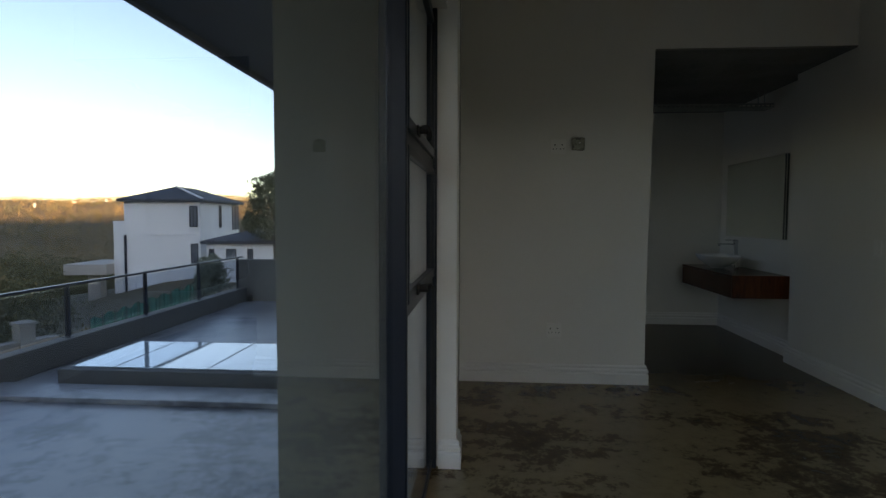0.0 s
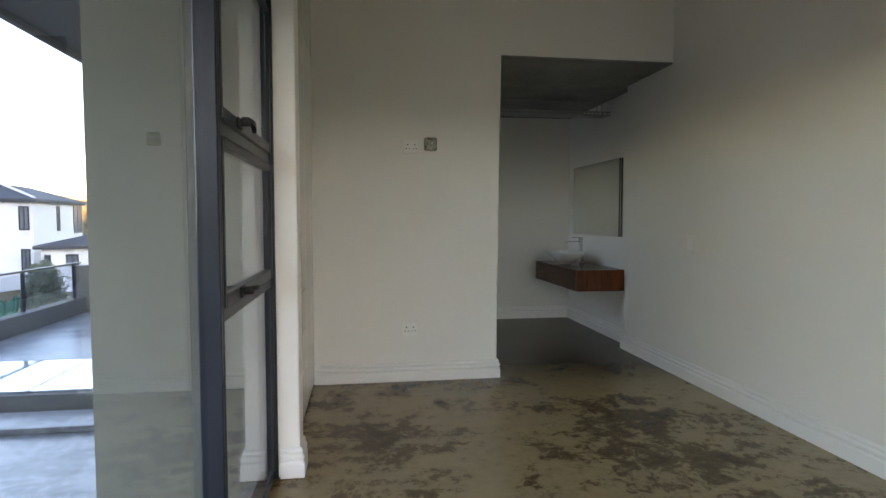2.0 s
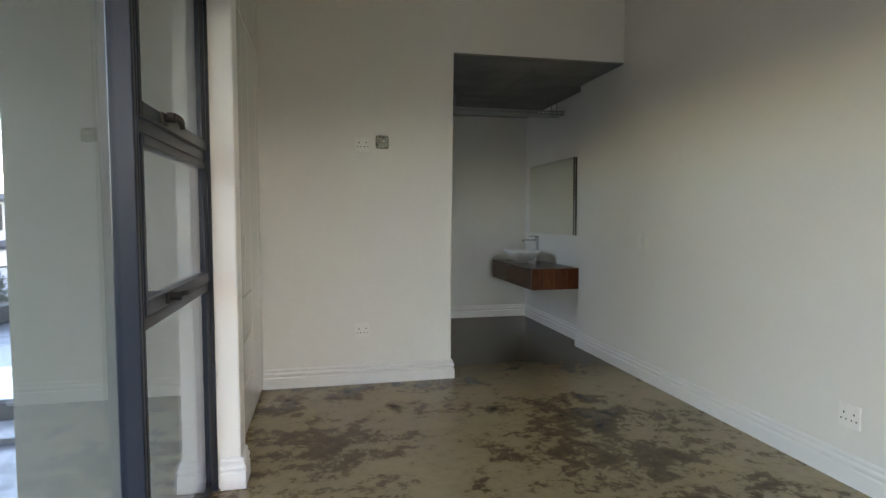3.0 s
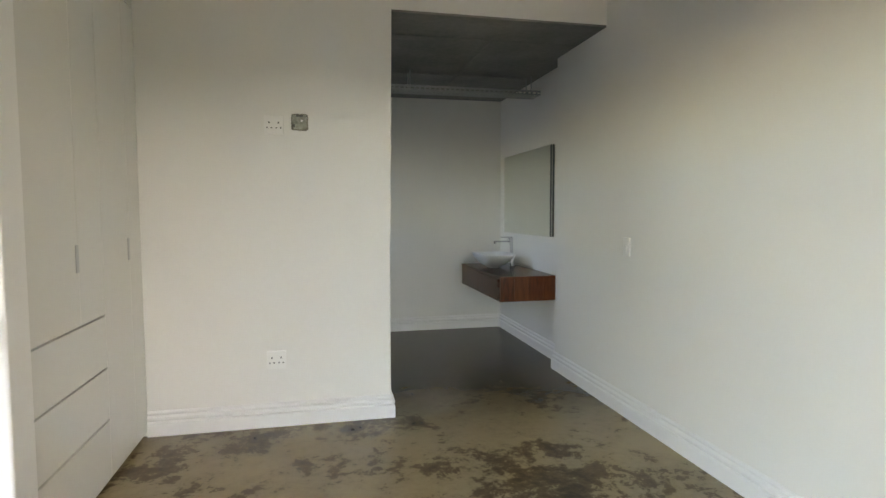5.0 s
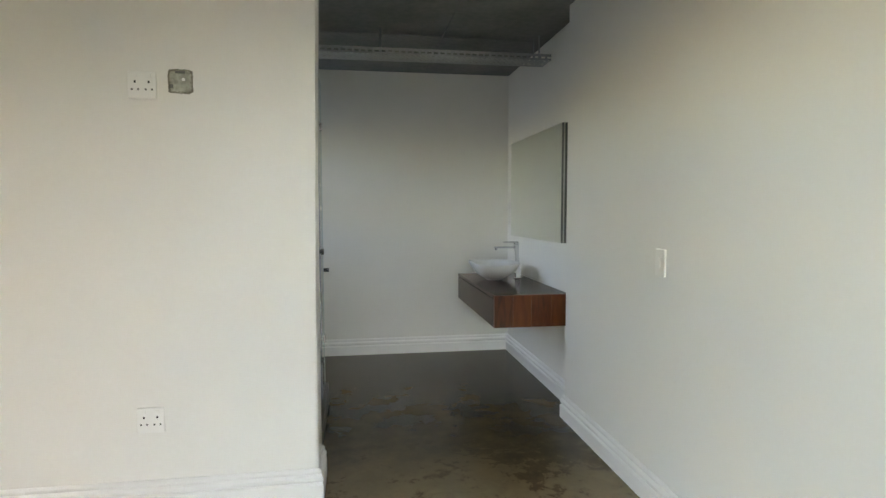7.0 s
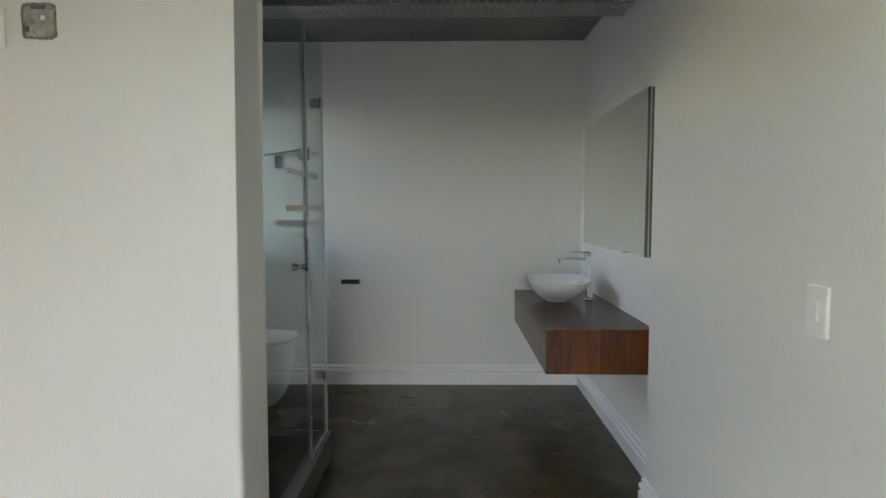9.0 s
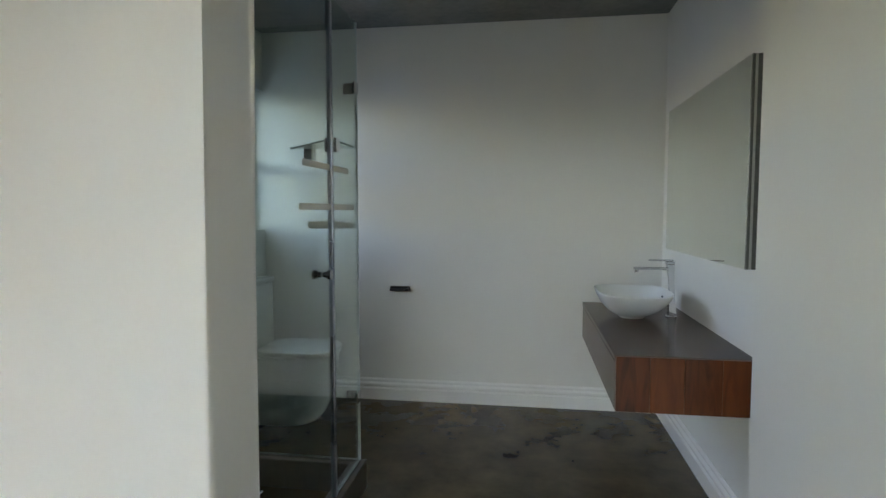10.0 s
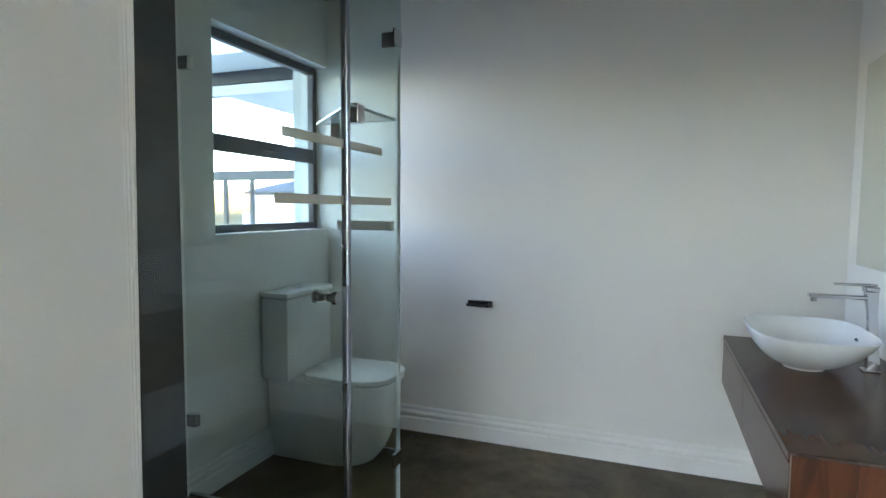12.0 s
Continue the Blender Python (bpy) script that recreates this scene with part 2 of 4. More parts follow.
def thing(name, label, category, base=(0, 0, 0), group="", kind=""):
    ob = new(name)
    ob.empty_display_size = 0.1
    ob.matrix_world = pose(*base)
    bpy.context.view_layer.update()
    return tagged(ob, label, category, group, kind)


def setting(name, bm, mat, label, category, smooth=False):
    return tagged(mesh_object(name, bm, mat, smooth), label, category, kind="structure")


# ---- the house: floor, walls, ceilings ----
RIGHT, BATH_R, PART_Y, PART_B, NORTH, OPEN_X, SLAB, CEIL = 3.112, 3.225, 4.572, 4.82, 7.165, 1.640, 2.55, 3.3
WEST, PIER_Y, PIER_X, GLASS_X, WARD_X = 0.52, 3.0, 0.255, 0.13, 0.20
SOUTH, DECK_Z, HEAD, REAR_HEAD = -1.4, -0.63, 2.32, 2.98

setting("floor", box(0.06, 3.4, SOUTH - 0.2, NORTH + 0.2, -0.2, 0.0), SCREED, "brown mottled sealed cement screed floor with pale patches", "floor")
setting("wall_east", box(RIGHT, RIGHT + 0.25, SOUTH - 0.2, 5.375, 0.0, CEIL, 0.006), WALL, "white painted plaster bedroom wall", "wall")
setting("wall_east_bathroom", box(BATH_R, BATH_R + 0.15, 5.375, NORTH + 0.2, 0.0, SLAB), WALL, "white painted plaster wall behind the vanity", "wall")


def partition_wall():
    """The wall with the bathroom opening, cut out of one outline; the corner of the opening is a little rounded."""
    bm = bmesh.new()
    lintel = SLAB + 0.012
    rows = [[bm.verts.new((x, y, z)) for x, z in ((-0.69, 0), (OPEN_X, 0), (OPEN_X, lintel), (RIGHT, lintel), (RIGHT, CEIL), (-0.69, CEIL))] for y in (PART_Y, PART_B)]
    bm.faces.new(rows[0])
    bm.faces.new(rows[1])
    for i in range(6):
        bm.faces.new((rows[0][i], rows[0][(i + 1) % 6], rows[1][(i + 1) % 6], rows[1][i]))
    bm.edges.ensure_lookup_table()
    corner = [e for e in bm.edges if all(abs(v.co.x - OPEN_X) < 1e-5 and v.co.z < 2.6 for v in e.verts) and abs(e.verts[0].co.y - e.verts[1].co.y) < 1e-5]
    bmesh.ops.bevel(bm, geom=corner, offset=0.022, segments=5, profile=0.5, affect="EDGES")
    return bm


setting("wall_partition", partition_wall(), WALL, "white painted partition wall beside the bathroom opening", "wall")
setting("wall_north", box(0.33, BATH_R, NORTH, NORTH + 0.2, 0.0, SLAB), WALL, "white painted bathroom end wall", "wall")
WIN_Y0, WIN_Z0, WIN_Z1 = 6.21, 1.185, 2.155
setting("wall_west_bathroom", boxes((0.33, WEST, PART_B, NORTH, 0.0, WIN_Z0), (0.33, WEST, PART_B, NORTH, WIN_Z1, SLAB), (0.33, WEST, PART_B, WIN_Y0, WIN_Z0, WIN_Z1)), WALL,
        "white painted bathroom wall with a window opening", "wall")
# outer part of the pier gets a darker grey than the inner part
setting("wall_pier_outside", box(-0.69, 0.098, PIER_Y, PIER_Y + 0.15, DECK_Z, CEIL, 0.004), OUT_GREY, "grey outer side of the pier, darker than its inner part", "wall")
setting("wall_pier", box(0.10, PIER_X, PIER_Y, PIER_Y + 0.15, 0.0, CEIL, 0.008), WALL, "white painted pier at the end of the wardrobe", "wall")
setting("wall_wardrobe_back", box(-0.69, -0.61, PIER_Y + 0.15, PART_Y, -0.6, CEIL), OUT_WALL, "plastered wall behind the wardrobe", "wall")
# unseen rear opening, its height set for the light on the partition
setting("wall_south", boxes((0.06, RIGHT, SOUTH - 0.2, SOUTH, REAR_HEAD, CEIL), (0.06, 0.22, SOUTH - 0.2, SOUTH, 0.0, REAR_HEAD), (3.05, RIGHT, SOUTH - 0.2, SOUTH, 0.0, REAR_HEAD)), WALL, "unseen white rear wall with a wide glazed opening that lights the partition", "wall")
# unseen wall, added to hold back part of the west light
setting("wall_west", box(0.06, 0.20, SOUTH, 0.235, 0.0, HEAD), WALL, "unseen white wall added beside the terrace door to cut the west light", "wall")
setting("wall_west_header", box(0.06, 0.20, SOUTH, PIER_Y, HEAD, CEIL), WALL, "white painted wall above the glazing", "wall")
# unseen ceiling; its warm tone is chosen to warm the upper walls' light
setting("ceiling", box(-0.78, RIGHT + 0.25, SOUTH - 0.2, PART_B, CEIL, CEIL + 0.12), CONCRETE_WARM, "pale concrete bedroom ceiling", "ceiling")


def slab_ceiling():
    """Off-shutter concrete soffit: cast panels with open joints between them."""
    bm = bmesh.new()
    add_box(bm, 0.33, 3.35, PART_B, NORTH + 0.2, SLAB + 0.01, SLAB + 0.16)
    for x0, x1 in ((0.34, 2.442), (2.448, 3.34)):
        for y0, y1 in ((PART_B, 5.007), (5.013, 6.097), (6.103, NORTH)):
            add_box(bm, x0, x1, y0, y1, SLAB, SLAB + 0.01)
    add_box(bm, OPEN_X, RIGHT, PART_Y + 0.004, PART_B, SLAB, SLAB + 0.012)
    return bm


setting("ceiling_bathroom", slab_ceiling(), CONCRETE, "dark raw off-shutter concrete bathroom ceiling", "ceiling")
setting("shower_wall", boxes((WEST, 0.66, PART_B + 0.015, 5.87, 0.0, SLAB), (WEST, 1.60, PART_B, PART_B + 0.015, 0.0, SLAB)), CLAD, "dark cement clad shower wall", "wall")

SKIRT = ((0, 0), (0.022, 0), (0.022, 0.078), (0.017, 0.084), (0.012, 0.088), (0.017, 0.092), (0.021, 0.099), (0.021, 0.112), (0.014, 0.120), (0.010, 0.124), (0.013, 0.129), (0.013, 0.138), (0.006, 0.148), (0, 0.148))


def skirting(a, b, normal, grow0=0.0, grow1=0.0):
    """A moulded skirting board from a to b on the floor; its back lies on the wall, its face looks along normal. grow: how far the face runs past each end, mitred."""
    a, b, nrm = Vector((*a, 0)), Vector((*b, 0)), Vector((*normal, 0))
    along = (b - a).normalized()
    bm = bmesh.new()
    rows = []
    for end, g, s in ((a, grow0, -1), (b, grow1, 1)):
        rows.append([bm.verts.new(end + nrm * (o - 0.001) + Vector((0, 0, h)) + along * s * g * o / 0.022) for o, h in SKIRT])
    k = len(SKIRT)
    for i in range(k):
        bm.faces.new((rows[0][i], rows[0][(i + 1) % k], rows[1][(i + 1) % k], rows[1][i]))
    bm.faces.new(rows[0])
    bm.faces.new(rows[1])
    return setting("baseboard", bm, TRIM, "white moulded skirting board", "baseboard")


S = 0.022
skirting((WARD_X, PART_Y), (OPEN_X, PART_Y), (0, -1), 0, S)
skirting((OPEN_X, PART_Y), (OPEN_X, PART_B), (1, 0), S, S)
skirting((RIGHT, SOUTH), (RIGHT, 5.375), (-1, 0), 0, S)
skirting((RIGHT, 5.375), (BATH_R, 5.375), (0, 1), S, -S)
skirting((BATH_R, 5.375), (BATH_R, NORTH), (-1, 0), 0, -S)
skirting((WEST, NORTH), (BATH_R, NORTH), (0, -1), -S, -S)
skirting((WEST, 5.885), (WEST, NORTH), (1, 0), 0, -S)
skirting((GLASS_X + 0.03, PIER_Y), (PIER_X, PIER_Y), (0, -1), 0, S)
skirting((PIER_X, PIER_Y), (PIER_X, PIER_Y + 0.15), (1, 0), S, 0)


# ---- glazing between bedroom and terrace ----
def frame_bars(rows, bevel=0.004):
    bm = bmesh.new()
    for row in rows:
        add_box(bm, *row, bevel=bevel, segments=1)
    return bm


def bedroom_window():
    w = thing("window_1", "charcoal aluminium window with two top-hung sashes over a fixed pane", "window", (GLASS_X, 2.45, 0), kind="structure")
    y0, y1, top = 2.002, PIER_Y, HEAD
    a, b = y0 + 0.024, y1 - 0.022
    part("window_frame", frame_bars([(0.080, 0.118, y0, a, 0, top), (0.118, 0.134, y0 + 0.010, a, 0, top), (0.062, 0.150, b, y1, 0, top), (0.072, 0.128, a, b, 0.0, 0.05),
                                     (0.072, 0.128, a, b, top - 0.05, top), (0.072, 0.130, a, b, 1.536, 1.582), (0.072, 0.130, a, b, 0.948, 0.990)], 0.003), ALU, w)
    for z0, z1 in ((1.586, top - 0.054), (0.994, 1.532)):
        c, d = a + 0.003, b - 0.003
        sash = part("sash", frame_bars([(0.090, 0.138, c, c + 0.022, z0, z1), (0.090, 0.140, d - 0.024, d, z0, z1), (0.090, 0.138, c + 0.022, d - 0.024, z0, z0 + 0.044),
                                        (0.090, 0.138, c + 0.022, d - 0.024, z1 - 0.030, z1)], 0.003), ALU, w)
        part("glazing_bead", frame_bars([(0.124, 0.132, c + 0.022, c + 0.030, z0 + 0.044, z1 - 0.030), (0.124, 0.132, d - 0.034, d - 0.024, z0 + 0.044, z1 - 0.030)], 0.002), RUBBER, sash, "black rubber glazing bead")
        part("pane", box(0.118, 0.124, c + 0.018, d - 0.020, z0 + 0.04, z1 - 0.026), GLASS, sash)
        hb = bmesh.new()
        add_box(hb, 0.138, 0.147, 2.235, 2.30, z0 + 0.006, z0 + 0.044, 0.003)
        add_tube(hb, (0.146, 2.265, z0 + 0.028), (0.180, 2.265, z0 + 0.028), 0.014)
        rows = []
        for t in range(7):
            k = t / 6
            y, x, h, hw = 2.245 + 0.165 * k, 0.166 + 0.010 * math.sin(k * 3.1), z0 + 0.036 - 0.016 * k * k, 0.011 - 0.003 * k
            rows.append([hb.verts.new((x + p * hw, y, h + q * 0.008)) for p, q in ((-1, -1), (1, -1), (1, 1), (-1, 1))])
        for p, q in zip(rows, rows[1:]):
            for i in range(4):
                hb.faces.new((p[i], p[(i + 1) % 4], q[(i + 1) % 4], q[i]))
        hb.faces.new(rows[0])
        hb.faces.new(rows[-1])
        part("handle", hb, RUBBER, sash, "black lever handle", True)
    part("glazing_bead", frame_bars([(0.124, 0.132, a, a + 0.010, 0.05, 0.948), (0.124, 0.140, b - 0.014, b, 0.05, 0.948)], 0.002), RUBBER, w, "black rubber glazing bead")
    part("pane", box(0.118, 0.124, a - 0.004, b + 0.004, 0.046, 0.952), GLASS, w)
    for ob in w.children_recursive:
        if ob.name.startswith("pane"):
            ob.visible_shadow = False
    return w


def sliding_door():
    d = thing("door_1", "charcoal aluminium framed glass terrace door beside the window", "door", (GLASS_X, 1.1, 0), kind="structure")
    y0, y1, top = 0.237, 2.002, HEAD
    part("door_frame", frame_bars([(0.062, 0.15, y0, y0 + 0.012, 0, top), (0.062, 0.15, y0 + 0.012, y1 - 0.002, top - 0.06, top), (0.062, 0.15, y0 + 0.012, y1 - 0.002, 0.0, 0.035)]), ALU, d)
    a, b = y0 + 0.014, y1 - 0.008
    leaf = part("door_leaf", frame_bars([(0.070, 0.138, b - 0.024, b, 0.037, top - 0.062), (0.070, 0.116, a, a + 0.045, 0.037, top - 0.062), (0.070, 0.116, a + 0.045, b - 0.024, 0.037, 0.11),
                                         (0.070, 0.116, a + 0.045, b - 0.024, top - 0.13, top - 0.062)]), ALU, d)
    p = part("pane", box(0.086, 0.092, a + 0.01, b - 0.020, 0.06, top - 0.08), GLASS, leaf)
    p.visible_shadow = False
    return d


# unseen glazing, added to fill the rear opening that lights the room
def rear_doors():
    d = thing("door_2", "unseen wide sliding doors added at the rear to let light in", "door", (1.6, SOUTH, 0), kind="structure")
    y0, y1, top = SOUTH - 0.12, SOUTH - 0.05, REAR_HEAD
    part("door_frame", frame_bars([(0.22, 0.27, y0, y1, 0, top), (3.0, 3.05, y0, y1, 0, top), (0.27, 3.0, y0, y1, top - 0.06, top), (0.27, 3.0, y0, y1, 0.0, 0.035)]), ALU, d)
    for a, b in ((0.27, 1.635), (1.635, 3.0)):
        leaf = part("door_leaf", frame_bars([(a, a + 0.06, y0 + 0.015, y1 - 0.015, 0.035, top - 0.06), (b - 0.06, b, y0 + 0.015, y1 - 0.015, 0.035, top - 0.06), (a + 0.06, b - 0.06, y0 + 0.015, y1 - 0.015, 0.035, 0.11),
                                             (a + 0.06, b - 0.06, y0 + 0.015, y1 - 0.015, top - 0.13, top - 0.06)]), ALU, d)
        p = part("pane", box(a + 0.05, b - 0.05, y0 + 0.03, y0 + 0.036, 0.10, top - 0.12), WARM_GLASS, leaf)
        p.visible_shadow = False


bedroom_window()
sliding_door()
rear_doors()


def bathroom_window():
    w = thing("window_2", "charcoal aluminium bathroom window with a transom", "window", (0.42, 6.6, WIN_Z0), kind="structure")
    a, b, x0, x1 = WIN_Y0 + 0.002, NORTH - 0.002, 0.405, 0.445
    part("window_frame", frame_bars([(x0, x1, a, a + 0.04, WIN_Z0 + 0.002, WIN_Z1 - 0.002), (x0, x1, b - 0.04, b, WIN_Z0 + 0.002, WIN_Z1 - 0.002), (x0, x1, a + 0.04, b - 0.04, WIN_Z0 + 0.002, WIN_Z0 + 0.042),
                                     (x0, x1, a + 0.04, b - 0.04, WIN_Z1 - 0.045, WIN_Z1 - 0.002), (x0, x1, a + 0.04, b - 0.04, 1.582, 1.664)], 0.003), ALU, w)
    for z0, z1 in ((WIN_Z0 + 0.04, 1.584), (1.662, WIN_Z1 - 0.044)):
        p = part("pane", box(0.422, 0.427, a + 0.035, b - 0.035, z0, z1), GLASS, w)
        p.visible_shadow = False
    part("catch", box(x1, x1 + 0.02, 6.62, 6.74, 1.61, 1.635, 0.004), RUBBER, w, "black window catch")


bathroom_window()


# ---- bedroom things ----
def wardrobe():
    w = thing("wardrobe", "built-in white gloss wardrobe with tall doors and drawers", "wardrobe", (WARD_X - 0.3, 3.85, 0))
    y0, y1 = PIER_Y + 0.152, PART_Y - 0.002
    part("body", boxes((-0.605, WARD_X - 0.024, y0, y1, 0.09, CEIL - 0.02), (-0.605, WARD_X - 0.05, y0, y1, 0.0, 0.09)), GLOSS_WHITE, w)

    def front(name, a, b, z0, z1, handle=None):
        leaf = part(name, box(WARD_X - 0.022, WARD_X, a + 0.0015, b - 0.0015, z0 + 0.0015, z1 - 0.0015, 0.0015), GLOSS_WHITE, w)
        if handle:
            part("handle", box(WARD_X - 0.001, WARD_X + 0.004, handle - 0.014, handle + 0.014, 1.06, 1.18, 0.002), PULL, leaf, "slim satin metal edge pull")
    front("door", y0, 3.70, 0.83, 2.45, 3.685)
    front("door", 3.70, 3.98, 0.83, 2.45)
    front("door", 3.98, 4.365, 0.03, 2.45, 4.35)
    front("door", 4.365, y1, 0.03, 2.45)
    front("door", y0, 3.70, 2.455, CEIL - 0.03)
    front("door", 3.70, 3.98, 2.455, CEIL - 0.03)
    front("door", 3.98, 4.365, 2.455, CEIL - 0.03)
    front("door", 4.365, y1, 2.455, CEIL - 0.03)
    for z0, z1 in ((0.576, 0.824), (0.322, 0.570), (0.03, 0.316)):
        front("drawer_front", y0, 3.98, z0, z1)
    return w


wardrobe()


def wall_plate(name, label, category, at, turn, rows, size=(0.112, 0.112), group=""):
    """A flat plate on a wall, built facing -y round the origin, then turned. rows: small pieces (kind, x0, x1, z0, z1, depth)."""
    t = thing(name, label, category, (0, 0, 0), group)
    hw, hh = size[0] / 2, size[1] / 2
    part("plate", box(-hw, hw, -0.010, 0.0, -hh, hh, 0.003), PLASTIC, t)
    for kind, x0, x1, z0, z1, depth, mat in rows:
        part(kind, box(x0, x1, -0.010 - depth, -0.009, z0, z1, 0.0008), mat, t)
    t.matrix_world = Matrix.Translation(at) @ pose(0, 0, 0, 0, 0, turn)
    return t


# holes are black chips on the plate, their darkness put into colour
HOLES = []
for cx in (-0.027, 0.027):
    HOLES += [("socket_hole", cx - 0.004, cx + 0.004, 0.008, 0.018, 0.0006, PLUG_HOLE), ("socket_hole", cx - 0.016, cx - 0.009, -0.022, -0.014, 0.0006, PLUG_HOLE), ("socket_hole", cx + 0.009, cx + 0.016, -0.022, -0.014, 0.0006, PLUG_HOLE)]
SWITCHES = [("rocker", -0.036, -0.018, 0.030, 0.044, 0.003, PLASTIC), ("rocker", 0.018, 0.036, 0.030, 0.044, 0.003, PLASTIC)]
wall_plate("wall_socket", "white double wall socket on the partition wall", "socket", (0.951, PART_Y, 1.836), 0, HOLES + SWITCHES)
wall_plate("wall_socket", "white double wall socket above the skirting board", "socket", (0.936, PART_Y, 0.415), 0, HOLES + SWITCHES)
wall_plate("wall_socket", "white double wall socket low on the bedroom wall", "socket", (RIGHT, 2.42, 0.33), -90, HOLES + SWITCHES)
wall_plate("light_switch", "white single light switch beside the bathroom opening", "switch", (RIGHT, 4.262, 1.09), -90,
           [("rocker", -0.008, 0.008, -0.022, 0.022, 0.004, PLASTIC)], (0.072, 0.118))


def conduit_box():
    """An open galvanised box sunk in the wall: rim proud of the plaster, back plate inside."""
    t = thing("junction_box", "open galvanised wall box with rough plaster edges", "junction box", (1.10, PART_Y, 1.857))
    rng = random.Random(12)
    bm = bmesh.new()
    x0, x1, z0, z1, w = 1.052, 1.149, 1.807, 1.905, 0.004
    ring = []
    for i in range(44):
        a = 2 * math.pi * i / 44
        c, q = math.cos(a), math.sin(a)
        k = 0.0485 / (abs(c) ** 7 + abs(q) ** 7) ** (1 / 7)
        ring.append([bm.verts.new((1.1005 + r * c, PART_Y - d, 1.856 + r * q)) for r, d in ((k + rng.uniform(-0.001, 0.0045), 0.0), (k + rng.uniform(-0.002, 0.002), 0.004), (k - rng.uniform(0.003, 0.010), 0.0022))])
    for p, q in zip(ring, ring[1:] + ring[:1]):
        for m in (0, 1):
            bm.faces.new((p[m], q[m], q[m + 1], p[m + 1]))
    part("rim", bm, ROUGH_EDGE, t, "rough broken plaster edge")
    part("back_plate", box(x0 + w, x1 - w, PART_Y - 0.0015, PART_Y, z0 + w, z1 - w), BOXMETAL, t, "dull grey-green galvanised back")
    part("lug", boxes((x0 + 0.028, x0 + 0.068, PART_Y - 0.004, PART_Y - 0.0015, z1 - 0.016, z1 - 0.006)), KERB, t)
    part("lug", boxes((x0 + 0.006, x0 + 0.020, PART_Y - 0.004, PART_Y - 0.0015, z0 + 0.02, z0 + 0.036)), KERB, t)
    part("screw", tube((1.113, PART_Y - 0.004, 1.865), (1.113, PART_Y - 0.0015, 1.865), 0.007), PLASTIC, t, "pale screw boss")


ROUGH_EDGE = material("broken_plaster", (0.25, 0.235, 0.19), 0.9, vary=0.4, scale=60, grain=200, bump=0.5)
BOXMETAL = material("dull_galvanised", (0.35, 0.345, 0.285), 0.55, 0.1, vary=0.5, scale=30, grain=90, bump=0.2)
conduit_box()


# ---- bathroom things ----
def vanity():
    v = thing("vanity_unit", "wall-hung red-brown wooden vanity with two drawers", "vanity", (2.96, 6.26, 0.542))
    x0, x1, y0, y1, z0, z1 = 2.709, BATH_R, 5.595, 6.925, 0.542, 0.757
    part("top", box(x0 - 0.002, x1, y0 + 0.0205, y1, z1 - 0.022, z1, 0.002), WOOD_TOP, v, "dark satin stained wooden top")
    part("body", box(x0 + 0.022, x1, y0 + 0.02, y1, z0, z1 - 0.022), WOOD, v)
    cuts = (x0, 2.836, 2.962, 3.098, x1)
    for a, b in zip(cuts, cuts[1:]):
        part("end_board", box(a + 0.0004, b - 0.0004, y0, y0 + 0.02, z0, z1, 0.0012), WOOD, v)
    for a, b in ((y0 + 0.021, 6.320), (6.324, y1)):
        part("drawer_front", box(x0, x0 + 0.021, a, b, z0, z1 - 0.027, 0.001), WOOD_TOP, v, "satin dark wooden drawer front")


vanity()


def basin():
    """A vessel basin: a long rounded bowl that flares from a small foot to a thin, gently waved rim."""
    # share of the rim's reach, height, squareness
    rings = ((0.0, 0.0, 2.0), (0.03, 0.007, 2.0), (0.07, 0.011, 2.0), (0.32, 0.025, 2.1), (0.58, 0.049, 2.3), (0.80, 0.080, 2.7), (0.93, 0.111, 3.2), (0.985, 0.129, 3.5), (1.0, 0.137, 3.6), (0.985, 0.142, 3.6),
             (0.945, 0.138, 3.6), (0.86, 0.110, 3.2), (0.70, 0.075, 2.7), (0.46, 0.049, 2.2), (0.12, 0.036, 2.0), (-0.26, 0.031, 2.0))
    foot, rx, ry = 0.064, 0.186, 0.255
    bm = bmesh.new()
    count, loops = 64, []
    for r, z, p in rings:
        loop = []
        for i in range(count):
            a = 2 * math.pi * i / count
            c, s = math.cos(a), math.sin(a)
            k = 1 / (abs(c) ** p + abs(s) ** p) ** (1 / p)
            wave = (0.003 * c * c - 0.003 * s * s) * max(0.0, r) ** 2
            loop.append(bm.verts.new(((foot + (rx - foot) * r) * k * c, (foot + (ry - foot) * r) * k * s, z + wave)))
        loops.append(loop)
    for a, b in zip(loops, loops[1:]):
        for i in range(count):
            bm.faces.new((a[i], a[(i + 1) % count], b[(i + 1) % count], b[i]))
    bm.faces.new(loops[0])
    bm.faces.new(loops[-1])
    t = thing("basin", "white ceramic vessel basin on the wooden vanity", "basin")
    part("bowl", bm, CERAMIC, t, "", True)
    part("waste", tube((0, 0, 0.031), (0, 0, 0.037), 0.022, sides=24), CHROME, t, "chrome waste ring", True)
    part("overflow", tube((0.150, 0.0, 0.108), (0.157, 0.0, 0.113), 0.006, sides=16), SATIN, t, "grey metal overflow ring", True)
    t.matrix_world = pose(2.916, 6.46, 0.757)


basin()


